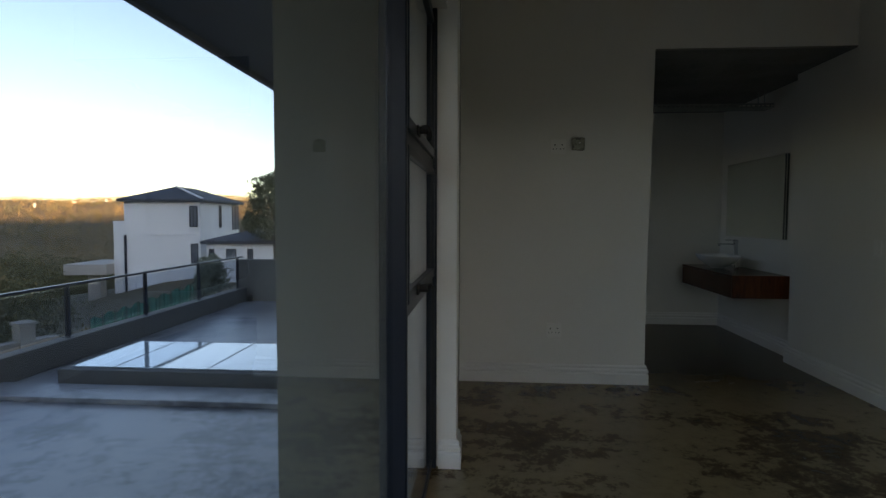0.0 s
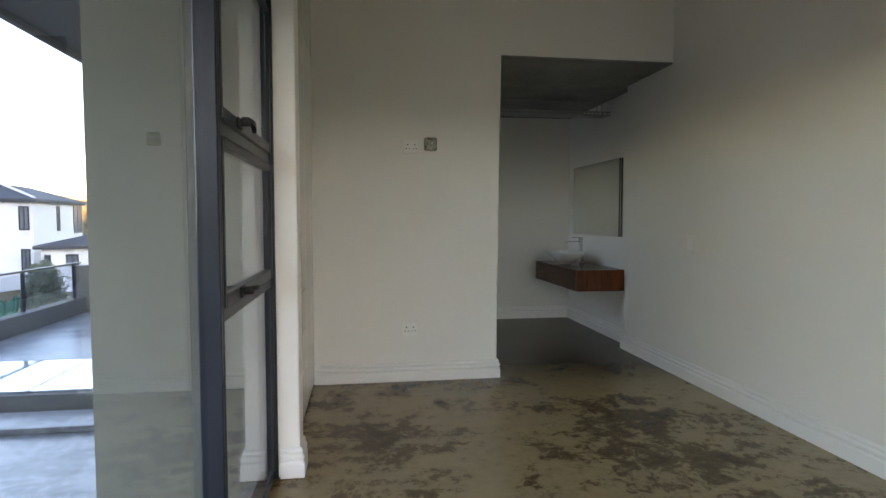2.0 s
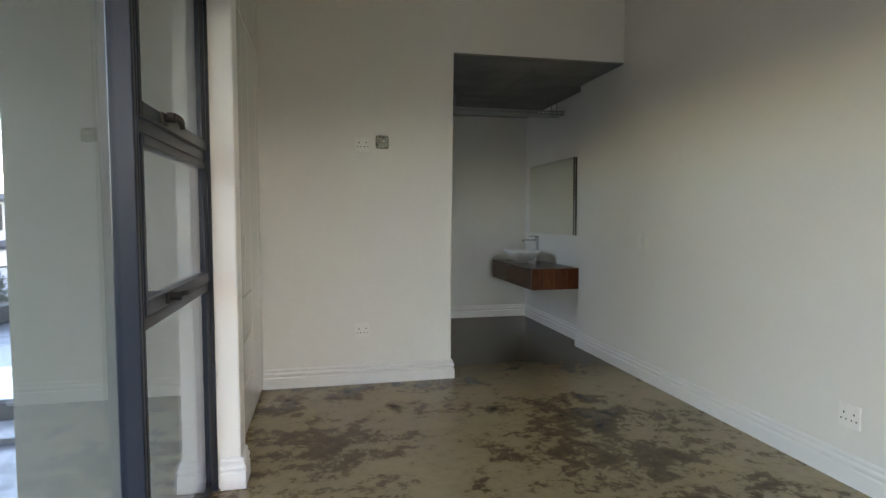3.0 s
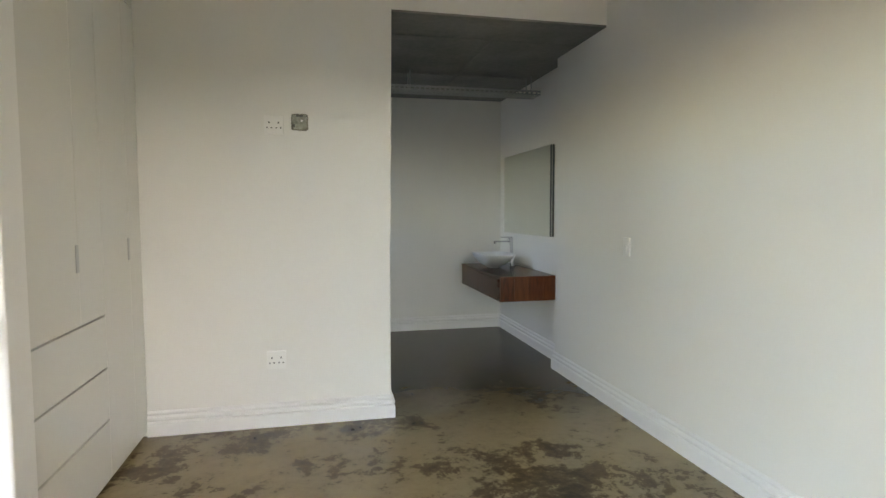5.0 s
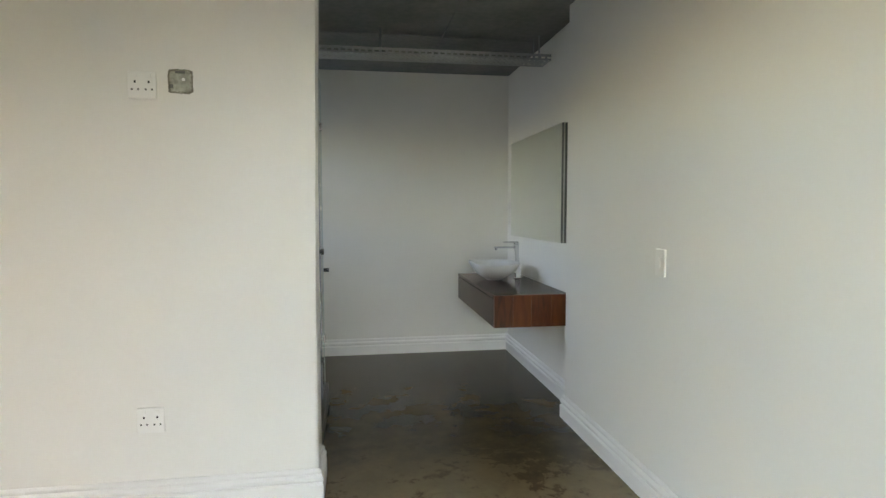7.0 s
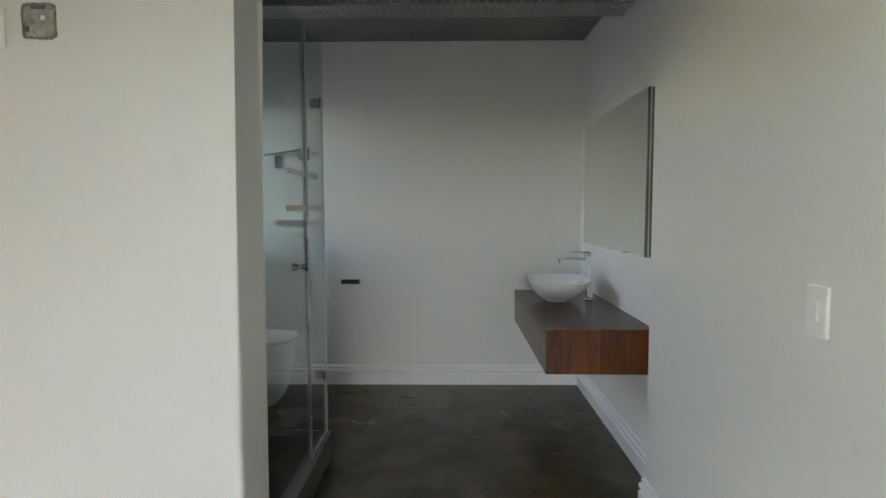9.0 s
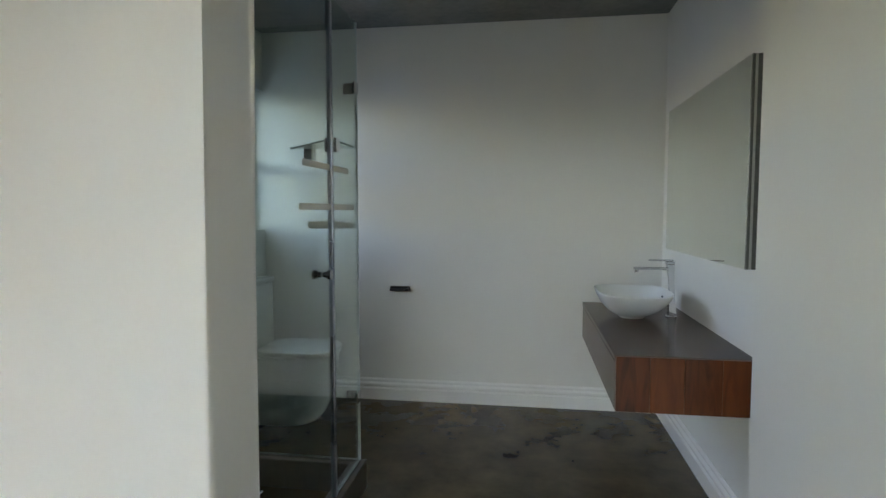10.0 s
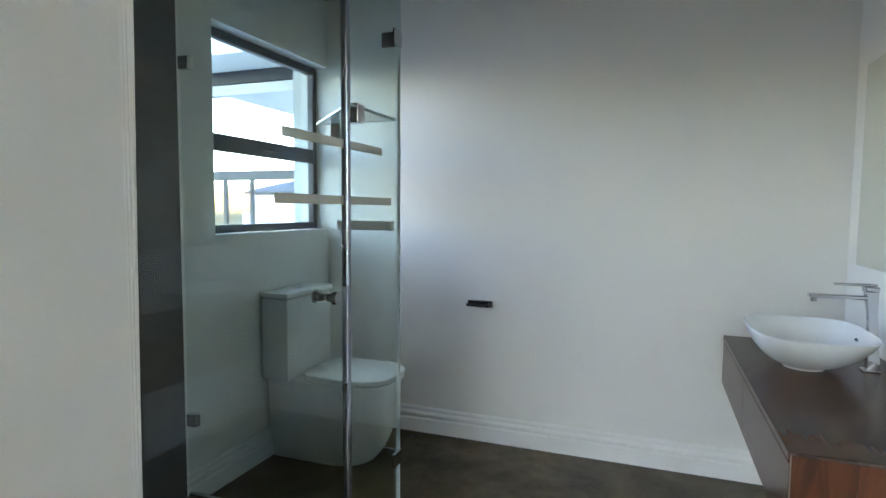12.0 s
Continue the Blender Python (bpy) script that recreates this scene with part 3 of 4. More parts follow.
def tap():
    t = thing("basin_mixer", "tall chrome basin mixer tap on the vanity", "tap", (3.12, 6.48, 0.757))
    z = 0.757
    part("base_ring", box(3.095, 3.145, 6.455, 6.505, z, z + 0.008, 0.003), CHROME, t)
    bm = bmesh.new()
    rows = []
    for h, x, w in ((0.008, 3.125, 0.019), (0.10, 3.122, 0.014), (0.20, 3.116, 0.013), (0.278, 3.110, 0.018)):
        rows.append([bm.verts.new((x + a * w, 6.48 + b * w, z + h)) for a, b in ((-1, -1), (1, -1), (1, 1), (-1, 1))])
    for p, q in zip(rows, rows[1:]):
        for i in range(4):
            bm.faces.new((p[i], p[(i + 1) % 4], q[(i + 1) % 4], q[i]))
    bm.faces.new(rows[0])
    bm.faces.new(rows[-1])
    part("body", bm, CHROME, t)
    part("spout", boxes((2.925, 3.10, 6.462, 6.498, z + 0.250, z + 0.264), bevel=0.003), CHROME, t)
    part("aerator", tube((2.94, 6.48, z + 0.236), (2.94, 6.48, z + 0.249), 0.011), CHROME, t, "", True)
    part("cartridge", box(3.088, 3.13, 6.459, 6.501, z + 0.279, z + 0.296, 0.003), CHROME, t)
    part("lever", boxes((3.00, 3.125, 6.468, 6.492, z + 0.297, z + 0.305), bevel=0.002), CHROME, t)


tap()


def mirror():
    t = thing("wall_mirror", "tall frameless wall mirror above the vanity", "mirror", (BATH_R, 6.3, 1.09))
    y0, y1, z0, z1 = 5.675, 6.92, 1.093, 1.900
    part("backing", box(BATH_R - 0.030, BATH_R, y0 + 0.02, y1 - 0.02, z0 + 0.02, z1 - 0.02), GREY_FRAME, t)
    part("glass", box(BATH_R - 0.038, BATH_R - 0.030, y0, y1, z0, z1), MIRROR, t, "silvered mirror glass")
    for a, b, mat in ((0.036, 0.026, GREY_FRAME), (0.025, 0.017, PULL), (0.016, 0.001, GREY_FRAME)):
        part("edge_trim", box(BATH_R - a, BATH_R - b, y0 - 0.007, y0 - 0.001, z0, z1), mat, t, "thin metal mirror edge")


mirror()


def roll_holder():
    t = thing("toilet_roll_holder", "small black metal toilet roll holder on the wall", "roll holder", (1.5, NORTH, 0.785))
    part("wall_bar", box(1.432, 1.572, NORTH - 0.012, NORTH, 0.768, 0.800, 0.002), BLACK, t)
    part("roll_bar", tube((1.445, NORTH - 0.07, 0.784), (1.572, NORTH - 0.07, 0.784), 0.008), BLACK, t, "", True)
    part("arm", box(1.558, 1.572, NORTH - 0.075, NORTH - 0.012, 0.776, 0.792, 0.002), BLACK, t)


roll_holder()


def toilet():
    t = thing("toilet", "white ceramic close-coupled toilet under the bathroom window", "toilet", (0.85, 6.715, 0))
    cy = 6.715
    bm = bmesh.new()
    rings = []
    # plan outlines from floor to rim: back x, front x, half width
    for z, xb, xf, hw in ((0.0, 0.56, 1.05, 0.140), (0.012, 0.557, 1.075, 0.150), (0.06, 0.555, 1.115, 0.160), (0.14, 0.553, 1.150, 0.171), (0.25, 0.553, 1.180, 0.180), (0.37, 0.553, 1.195, 0.186), (0.41, 0.553, 1.20, 0.186), (0.425, 0.556, 1.197, 0.183)):
        ring = [bm.verts.new((xb, cy - hw, z))]
        n = 22
        straight = xb + (xf - xb) * 0.55
        for i in range(n + 1):
            a = -math.pi / 2 + math.pi * i / n
            c, s = math.cos(a), math.sin(a)
            ring.append(bm.verts.new((straight + (xf - straight) * c ** 0.8 if c > 0 else straight, cy + hw * (abs(s) ** 0.8) * (1 if s > 0 else -1), z)))
        ring.append(bm.verts.new((xb, cy + hw, z)))
        rings.append(ring)
    k = len(rings[0])
    for p, q in zip(rings, rings[1:]):
        for i in range(k):
            bm.faces.new((p[i], p[(i + 1) % k], q[(i + 1) % k], q[i]))
    bm.faces.new(rings[0])
    bm.faces.new(rings[-1])
    part("pan", bm, CERAMIC, t, "", True)

    def seat_shape(z0, z1, grow):
        b2 = bmesh.new()
        loops = []
        for z, g in ((z0, grow - 0.004), (z0 + 0.004, grow), (z1 - 0.006, grow), (z1, grow - 0.008)):
            loop = []
            for i in range(36):
                a = 2 * math.pi * i / 36
                c, s = math.cos(a), math.sin(a)
                rx, ry = 0.23 + g, 0.19 + g
                q = 5.0 if c < 0 else 3.3
                kk = 1 / (abs(c) ** q + abs(s) ** q) ** (1 / q)
                loop.append(b2.verts.new((0.968 + rx * kk * c, cy + ry * kk * s, z)))
            loops.append(loop)
        for p, q in zip(loops, loops[1:]):
            for i in range(36):
                b2.faces.new((p[i], p[(i + 1) % 36], q[(i + 1) % 36], q[i]))
        b2.faces.new(loops[0])
        b2.faces.new(loops[-1])
        return b2
    part("seat", seat_shape(0.428, 0.446, 0.004), PLASTIC, t, "white plastic seat", True)
    part("seat_lid", seat_shape(0.449, 0.474, 0.006), PLASTIC, t, "closed white plastic lid", True)
    part("cistern", box(WEST + 0.002, 0.690, cy - 0.208, cy + 0.208, 0.426, 0.850, 0.018), CERAMIC, t, "", True)
    part("cistern_lid", box(WEST + 0.001, 0.697, cy - 0.214, cy + 0.214, 0.853, 0.882, 0.010), CERAMIC, t, "", True)
    part("flush_button", tube((0.61, cy, 0.882), (0.61, cy, 0.890), 0.024, sides=24), CHROME, t, "chrome flush button", True)


toilet()


def shower():
    s = thing("shower_enclosure", "frameless glass shower enclosure on a cement kerb", "shower", (1.1, 5.3, 0))
    gx, ry, top, foot = 1.592, 5.885, 2.16, 0.142
    part("kerb", boxes((0.66, gx - 0.04, ry - 0.04, ry + 0.03, 0, foot - 0.004), (gx - 0.04, gx + 0.03, PART_B + 0.017, ry + 0.03, 0, foot - 0.004), bevel=0.004), SCREED_DARK, s, "dark cement shower kerb")
    part("door", box(gx - 0.004, gx + 0.004, 4.86, 5.533, foot + 0.008, top, 0.001), SHOWER_GLASS, s, "clear glass door")
    part("fixed_panel", box(gx - 0.004, gx + 0.004, 5.557, ry + 0.004, foot, top, 0.001), SHOWER_GLASS, s, "clear glass panel")
    part("return_panel", box(0.663, gx - 0.005, ry - 0.004, ry + 0.004, foot, top, 0.001), SHOWER_GLASS, s, "clear glass panel")
    part("wall_strip", box(gx - 0.004, gx + 0.004, PART_B + 0.016, 4.855, foot, top, 0.001), SHOWER_GLASS, s)
    part("strike_post", boxes((gx - 0.010, gx + 0.010, 5.534, 5.556, foot, top), bevel=0.004), SATIN, s, "slim satin aluminium strike profile")
    # opaque pale strip paints the bright line along the glass corner
    part("edge_line", boxes((gx - 0.006, gx + 0.006, ry + 0.005, ry + 0.008, foot, top)), EDGE_LINE, s, "pale strip for the bright line on the glass edge")
    part("bottom_channel", boxes((gx - 0.008, gx + 0.008, 5.557, ry, foot - 0.004, foot + 0.006), (0.663, gx - 0.009, ry - 0.008, ry + 0.008, foot - 0.004, foot + 0.006)), CHROME, s, "chrome floor channel")
    for z in (0.455, 1.865):
        part("corner_clamp", boxes((gx + 0.004, gx + 0.012, ry - 0.05, ry + 0.006, z - 0.025, z + 0.025), (gx - 0.055, gx - 0.005, ry - 0.012, ry - 0.004, z - 0.025, z + 0.025), bevel=0.002), CHROME, s, "square chrome glass clamp")
        part("wall_clamp", boxes((0.663, 0.71, ry - 0.014, ry + 0.014, z - 0.025, z + 0.025), bevel=0.002), CHROME, s, "square chrome wall clamp")
        part("hinge", boxes((gx - 0.014, gx + 0.014, 4.83, 4.90, z - 0.04, z + 0.04), bevel=0.003), CHROME, s, "chrome door hinge")
    kb = bmesh.new()
    for sx in (-1, 1):
        add_tube(kb, (gx + sx * 0.004, 5.442, 1.072), (gx + sx * 0.022, 5.442, 1.072), 0.011, 0.011, 18)
        add_tube(kb, (gx + sx * 0.022, 5.442, 1.072), (gx + sx * 0.036, 5.442, 1.072), 0.018, 0.018, 18)
    part("knob", kb, CHROME, s, "round chrome door knob", True)
    for a, b, z0, z1 in ((5.25, 5.525, 1.474, 1.498), (5.56, 5.755, 1.474, 1.498), (5.22, 5.525, 1.320, 1.344), (5.56, 5.825, 1.320, 1.344)):
        part("strip", box(gx + 0.0042, gx + 0.0052, a, b, z0, z1), FROST, s, "pale adhesive strip on the glass")
    part("strip", box(1.36, 1.58, ry - 0.0056, ry - 0.0046, 1.235, 1.268), FROST, s, "pale adhesive strip on the glass")
    bm = bmesh.new()
    vs = [bm.verts.new(p) for p in ((gx - 0.006, 5.575, 1.60), (gx - 0.006, ry - 0.006, 1.60), (1.28, ry - 0.006, 1.60))]
    f = bm.faces.new(vs)
    r = bmesh.ops.extrude_face_region(bm, geom=[f])
    for v in r["geom"]:
        if isinstance(v, bmesh.types.BMVert):
            v.co.z += 0.008
    shelf = part("corner_shelf", bm, SHOWER_GLASS, s, "triangular clear glass corner shelf")
    # opaque pale tubes put the shine of the shelf's edges into colour
    for a, b in (((gx - 0.008, 5.58, 1.604), (1.285, ry - 0.01, 1.604)), ((gx - 0.009, 5.58, 1.604), (gx - 0.009, ry - 0.01, 1.604)), ((1.285, ry - 0.009, 1.604), (gx - 0.012, ry - 0.009, 1.604))):
        part("bright_edge_tube", tube(a, b, 0.0046, sides=6), GLASS_EDGE, shelf, "pale tube for the bright glass edge")
    part("bracket", box(gx - 0.045, gx + 0.008, 5.60, 5.64, 1.555, 1.612, 0.003), CHROME, shelf, "square chrome shelf bracket")
    part("bracket", box(1.36, 1.40, ry - 0.045, ry + 0.008, 1.535, 1.598, 0.003), CHROME, shelf, "square chrome shelf bracket")
    for ob in s.children:
        if ob.data.materials[0] == SHOWER_GLASS:
            ob.visible_shadow = False


SCREED_DARK = material("dark_sealed_cement", (0.07, 0.055, 0.042), 0.35, vary=0.3, scale=4, grain=25)
shower()


def cable_tray():
    """A perforated galvanised cable tray hung from the slab on threaded rods: rungs between rows of slots."""
    t = thing("cable_tray", "perforated galvanised cable tray hung under the concrete ceiling", "cable tray", (2.2, 5.95, SLAB))
    x0, x1, y0, y1, z = 0.68, 3.20, 5.94, 6.13, 2.375
    bm = bmesh.new()
    for y in (y0, y1 - 0.0015):
        add_box(bm, x0, x1, y, y + 0.0015, z, z + 0.012)
        add_box(bm, x0, x1, y, y + 0.0015, z + 0.024, z + 0.042)
        x = x0
        while x < x1 - 0.03:
            add_box(bm, x, x + 0.016, y, y + 0.0015, z + 0.012, z + 0.024)
            x += 0.045
    part("side_rail", bm, GALV, t)
    bm = bmesh.new()
    lanes = 6
    w = (y1 - y0 - 0.003) / (2 * lanes + 1)
    for i in range(lanes + 1):
        a = y0 + 0.0015 + 2 * i * w
        add_box(bm, x0, x1, a, a + w, z, z + 0.0015)
    x = x0
    row = 0
    while x < x1 - 0.03:
        for i in range(lanes):
            a = y0 + 0.0015 + (2 * i + 1) * w
            o = 0.014 if i % 2 else 0.0
            add_box(bm, x + o, x + o + 0.017, a, a + w, z, z + 0.0015)
        x += 0.036
        row += 1
    part("perforated_base", bm, GALV, t)
    for x in (2.0, 3.12):
        for y in (y0 + 0.03, y1 - 0.03):
            part("hanger_rod", tube((x, y, z), (x, y, SLAB), 0.005, sides=8), GALV, t, "threaded hanger rod")


cable_tray()


# ---- terrace ----
D = DECK_Z
setting("terrace_floor", box(-5.25, 0.055, -6.0, 16.0, D - 0.3, D), DECK, "pale grey screed terrace floor", "terrace")
setting("terrace_upstand", box(0.0, 0.055, -6.0, PIER_Y, D, -0.01), OUT_WALL, "plastered plinth under the glazing", "wall")
setting("terrace_parapet", box(-5.22, -5.02, -6.0, 12.6, D, -0.315, 0.01), KERB, "low grey rendered parapet round the terrace", "parapet")
setting("terrace_end_wall", box(-5.22, 0.3, 12.6, 12.8, D, 0.32, 0.01), KERB, "grey rendered end wall of the terrace", "wall")
setting("terrace_kerb", box(-5.0, -0.8, 5.56, 6.04, D, -0.575, 0.008), DECK, "low rendered kerb across the terrace", "kerb")
setting("eave", boxes((-2.1, 0.05, -6.0, 6.95, 2.86, 3.1), (-2.16, -2.1, -6.0, 6.95, 2.81, 3.18)), SOFFIT, "dark boarded roof overhang", "eave")
setting("facade_north", box(0.275, 0.33, NORTH, 12.6, D, 2.90), OUT_WALL, "plastered outer wall beyond the bathroom", "wall")


def skylight():
    t = thing("skylight", "raised rendered rooflight with flat glass panels", "skylight", (-2.8, 7.0, D))
    x0, x1, y0, y1, z = -4.45, -1.2, 6.15, 7.65, -0.45
    part("curb", boxes((x0, x1, y0, y0 + 0.12, D, z), (x0, x1, y1 - 0.12, y1, D, z), (x0, x0 + 0.12, y0 + 0.12, y1 - 0.12, D, z), (x1 - 0.12, x1, y0 + 0.12, y1 - 0.12, D, z), bevel=0.006), KERB, t)
    # black sheet puts the shaft's darkness below the glass into colour
    part("well_shade", box(x0 + 0.12, x1 - 0.12, y0 + 0.12, y1 - 0.12, D, D + 0.02), RUBBER, t, "black sheet for the shade in the void under the glass")
    cuts = (x0 + 0.10, -3.84, -2.73, x1 - 0.10)
    for a, b in zip(cuts, cuts[1:]):
        part("glass_panel", box(a + 0.012, b - 0.012, y0 + 0.1, y1 - 0.1, z + 0.004, z + 0.016, 0.001), SKY_GLASS, t, "reflective flat glass panel")
    for x in cuts[1:-1]:
        part("glazing_bar", box(x - 0.012, x + 0.012, y0 + 0.1, y1 - 0.1, z + 0.002, z + 0.012), BLACK, t)


SKY_GLASS = material("rooflight_glass", (0.45, 0.55, 0.58), 0.05, vary=0.03, bump=0.0, spec=1.0, coat=1.0)
skylight()


def balustrade():
    t = thing("balustrade", "dark metal balustrade with glass infill on the parapet", "balustrade", (-5.12, 9.0, -0.315))
    x, z0, z1 = -5.12, -0.315, 0.385
    part("handrail", boxes((x - 0.03, x + 0.03, -5.9, 12.59, z1 - 0.02, z1 + 0.015), bevel=0.006), ALU, t)
    y = 12.35 - 1.72 * 10
    while y < 12.4:
        p = part("post", boxes((x - 0.025, x + 0.025, y - 0.025, y + 0.025, z0, z1 - 0.02), bevel=0.004), ALU, t)
        part("base_plate", boxes((x - 0.05, x + 0.05, y - 0.05, y + 0.05, z0, z0 + 0.008)), ALU, p)
        if y < 12.0:
            g = part("glass_panel", box(x - 0.004, x + 0.004, y + 0.035, y + 1.685, z0 + 0.06, z1 - 0.04), GLASS, t)
            g.visible_shadow = False
        y += 1.72


balustrade()

setting("foundation", boxes((0.06, 3.36, SOUTH - 0.2, NORTH + 0.2, -5.0, -0.2), (-5.2, 0.05, -6.0, 16.0, -5.0, D - 0.3)), OUT_WALL, "plastered foundation walls under house and terrace", "foundation")


def terrace_outlet():
    t = thing("terrace_outlet", "small black outlet box at the foot of the end wall", "outlet", (-4.93, 12.57, D))
    part("housing", box(-4.99, -4.88, 12.54, 12.60, D, D + 0.13, 0.008), BLACK, t)
    part("cover", box(-4.975, -4.895, 12.53, 12.54, D + 0.02, D + 0.11, 0.003), RUBBER, t)


terrace_outlet()


# ---- land ----
VIEW = Vector((-0.53, 0.85, 0)).normalized()


def land_height(x, y):
    along = x * VIEW.x + y * VIEW.y
    across = -x * VIEW.y + y * VIEW.x
    d = math.hypot(x, y)
    if along < -60:
        # unseen ridge behind the walker, added to shade the house and valley
        rise = min(1.0, max(0.0, -along - 700) / 600)
        return -4 + 164 * rise * rise * (3 - 2 * rise) + 3 * noise.noise((x * 0.02, y * 0.02, 1.0))
    if along < 25:
        base = -4.0
        off = math.degrees(math.atan2(-x, y))
        if d > 12 and y > 0:
            k = min(1.0, max(0.0, (40 - off) / 13)) * min(1.0, (d - 12) / 9)
            base += 1.6 * k * k * (3 - 2 * k)
    elif along < 240:
        off = math.degrees(math.atan2(-x, y))
        k = min(1.0, max(0.0, (40 - off) / 13)) * min(1.0, max(0.0, (d - 12) / 9)) * max(0.0, 1 - max(0.0, d - 50) / 40)
        mound = 1.6 * k * k * (3 - 2 * k)
        k = (along - 25) / 215
        base = mound - 4 - 27 * k * k * (3 - 2 * k)
    else:
        k = min(1.0, (along - 240) / 480)
        base = -31 + 50 * k * k * (3 - 2 * k)
    rough = min(1.0, max(0.0, (d - 60) / 200))
    return base + rough * (9 * noise.noise((x * 0.006, y * 0.006, 0.3)) + 3 * noise.noise((x * 0.022, y * 0.022, 2.0))) + 0.25 * noise.noise((x * 0.3, y * 0.3, 5.0))


def land():
    rings, spokes = 110, 150
    verts, faces = [(0, 0, -4.2)], []
    for i in range(rings):
        r = 3.0 * (2600 / 3.0) ** (i / (rings - 1))
        for j in range(spokes):
            a = 2 * math.pi * j / spokes
            x, y = r * math.cos(a), r * math.sin(a)
            verts.append((x, y, land_height(x, y)))
    for j in range(spokes):
        faces.append((0, 1 + j, 1 + (j + 1) % spokes))
    for i in range(rings - 1):
        for j in range(spokes):
            a, b = 1 + i * spokes + j, 1 + i * spokes + (j + 1) % spokes
            faces.append((a, a + spokes, b + spokes, b))
    data = bpy.data.meshes.new("ground")
    data.from_pydata(verts, [], faces)
    data.materials.append(EARTH)
    for p in data.polygons:
        p.use_smooth = True
    return tagged(new("ground", data), "dry bushveld ground falling to a valley and hills", "ground", kind="structure")


land()


def leaf_cloud(verts, faces, rng, centre, radius, height, count, size):
    """Scatter small tilted leaf blades through an uneven crown."""
    for _ in range(count):
        a, u = rng.uniform(0, 2 * math.pi), rng.random() ** 0.45
        h = rng.uniform(-0.5, 0.5)
        r = radius * u * math.sqrt(max(0.05, 1 - (2 * h) ** 2)) * (0.75 + 0.5 * noise.noise((a * 1.3 + centre[0], h * 3, centre[1])))
        c = Vector((centre[0] + r * math.cos(a), centre[1] + r * math.sin(a), centre[2] + h * height))
        q = Euler((rng.uniform(0, 6.3), rng.uniform(0, 6.3), rng.uniform(0, 6.3))).to_matrix()
        s = size * rng.uniform(0.6, 1.4)
        k = len(verts)
        for p in ((-s, 0, 0), (0, -s * 0.45, 0), (s, 0, 0.1 * s), (0, s * 0.45, 0)):
            verts.append(tuple(c + q @ Vector(p)))
        faces.append((k, k + 1, k + 2, k + 3))


def leaves_object(name, verts, faces, mat):
    data = bpy.data.meshes.new(name)
    data.from_pydata(verts, [], faces)
    data.materials.append(mat)
    return new(name, data)


def bush_cover():
    rng = random.Random(4)
    sets = {0: ([], []), 1: ([], [])}
    for i in range(11000):
        bearing = radians(rng.uniform(23, 52))
        d = 19 * (820 / 19) ** (rng.random() ** 0.55)
        x, y = -d * math.sin(bearing), d * math.cos(bearing)
        if d < 75 and radians(10) < bearing < radians(39.5):
            continue
        z = land_height(x, y)
        r = rng.uniform(0.9, 2.6) * (1 + d / 800)
        v, f = sets[1 if rng.random() < (0.12 if d < 90 else 0.25 if d < 300 else 0.45) else 0]
        leaf_cloud(v, f, rng, (x, y, z + r * 0.5), r, r * 1.5, 420 if d < 45 else 210 if d < 90 else 72 if d < 250 else 40, r * (0.032 if d < 45 else 0.052 if d < 90 else 0.092 if d < 250 else 0.105))
    for i in range(1500):
        bearing = radians(rng.uniform(30, 52))
        d = rng.uniform(62, 330)
        x, y = -d * math.sin(bearing), d * math.cos(bearing)
        if d < 80 and bearing < radians(40):
            continue
        r = rng.uniform(1.3, 2.9) * (1 + d / 500)
        leaf_cloud(*sets[0], rng, (x, y, land_height(x, y) + r * 0.75), r, r * rng.uniform(1.2, 1.8), 260 if d < 150 else 110, r * (0.05 if d < 150 else 0.085))
    tagged(leaves_object("bushes", *sets[0], LEAF), "dense dark green bush on the valley slopes", "bushes", kind="stuff")
    tagged(leaves_object("dry_bushes", *sets[1], LEAF_DRY), "dry brown winter bush on the slopes", "bushes", kind="stuff")


bush_cover()


def tree(name, label, base, height, radius, leaf, mat, count, seed):
    rng = random.Random(seed)
    t = thing(name, label, "tree", base)
    bm = bmesh.new()
    bx, by, bz = base
    fork = Vector((bx + rng.uniform(-0.2, 0.2), by, bz + height * 0.4))
    add_tube(bm, base, fork, height * 0.035, height * 0.022, 10)
    tips = []
    for i in range(20):
        a = 2.4 * i + rng.uniform(-0.3, 0.3)
        up = 0.02 + 0.5 * i / 19
        reach = radius * (0.85 - 0.6 * (i / 19) ** 2) * rng.uniform(0.55, 1.0)
        root = fork + Vector((0, 0, height * up * 0.45 - height * 0.06))
        tip = fork + Vector((math.cos(a) * reach, math.sin(a) * reach, height * up))
        add_tube(bm, root, tip, height * 0.010, height * 0.003, 6)
        tips.append(tip)
    add_tube(bm, fork, fork + Vector((0, 0, height * 0.4)), height * 0.02, height * 0.006, 8)
    part("trunk", bm, BARK, t)
    v, f = [], []
    for tip in tips:
        leaf_cloud(v, f, rng, tip, radius * rng.uniform(0.38, 0.6), radius * rng.uniform(0.5, 0.85), count // 20, leaf)
    crown = leaves_object("crown", v, f, mat)
    crown.parent = t
    crown.matrix_parent_inverse = t.matrix_world.inverted()
    return t


def polar(bearing, d):
    """A spot that lies d metres from the first eye, so many degrees left of +y."""
    return 0.38 - d * math.sin(radians(bearing)), 0.18 + d * math.cos(radians(bearing))


def ground_spot(bearing, d):
    x, y = polar(bearing, d)
    return x, y, land_height(x, y) - 0.05


tree("tree", "tall evergreen tree behind the neighbouring house", ground_spot(20.6, 36), 6.8, 1.9, 0.10, LEAF_TREE, 7500, 3)
tree("olive_tree", "small grey-green olive tree beside the terrace parapet", ground_spot(26.3, 18), 3.1, 0.75, 0.045, LEAF_OLIVE, 7000, 8)


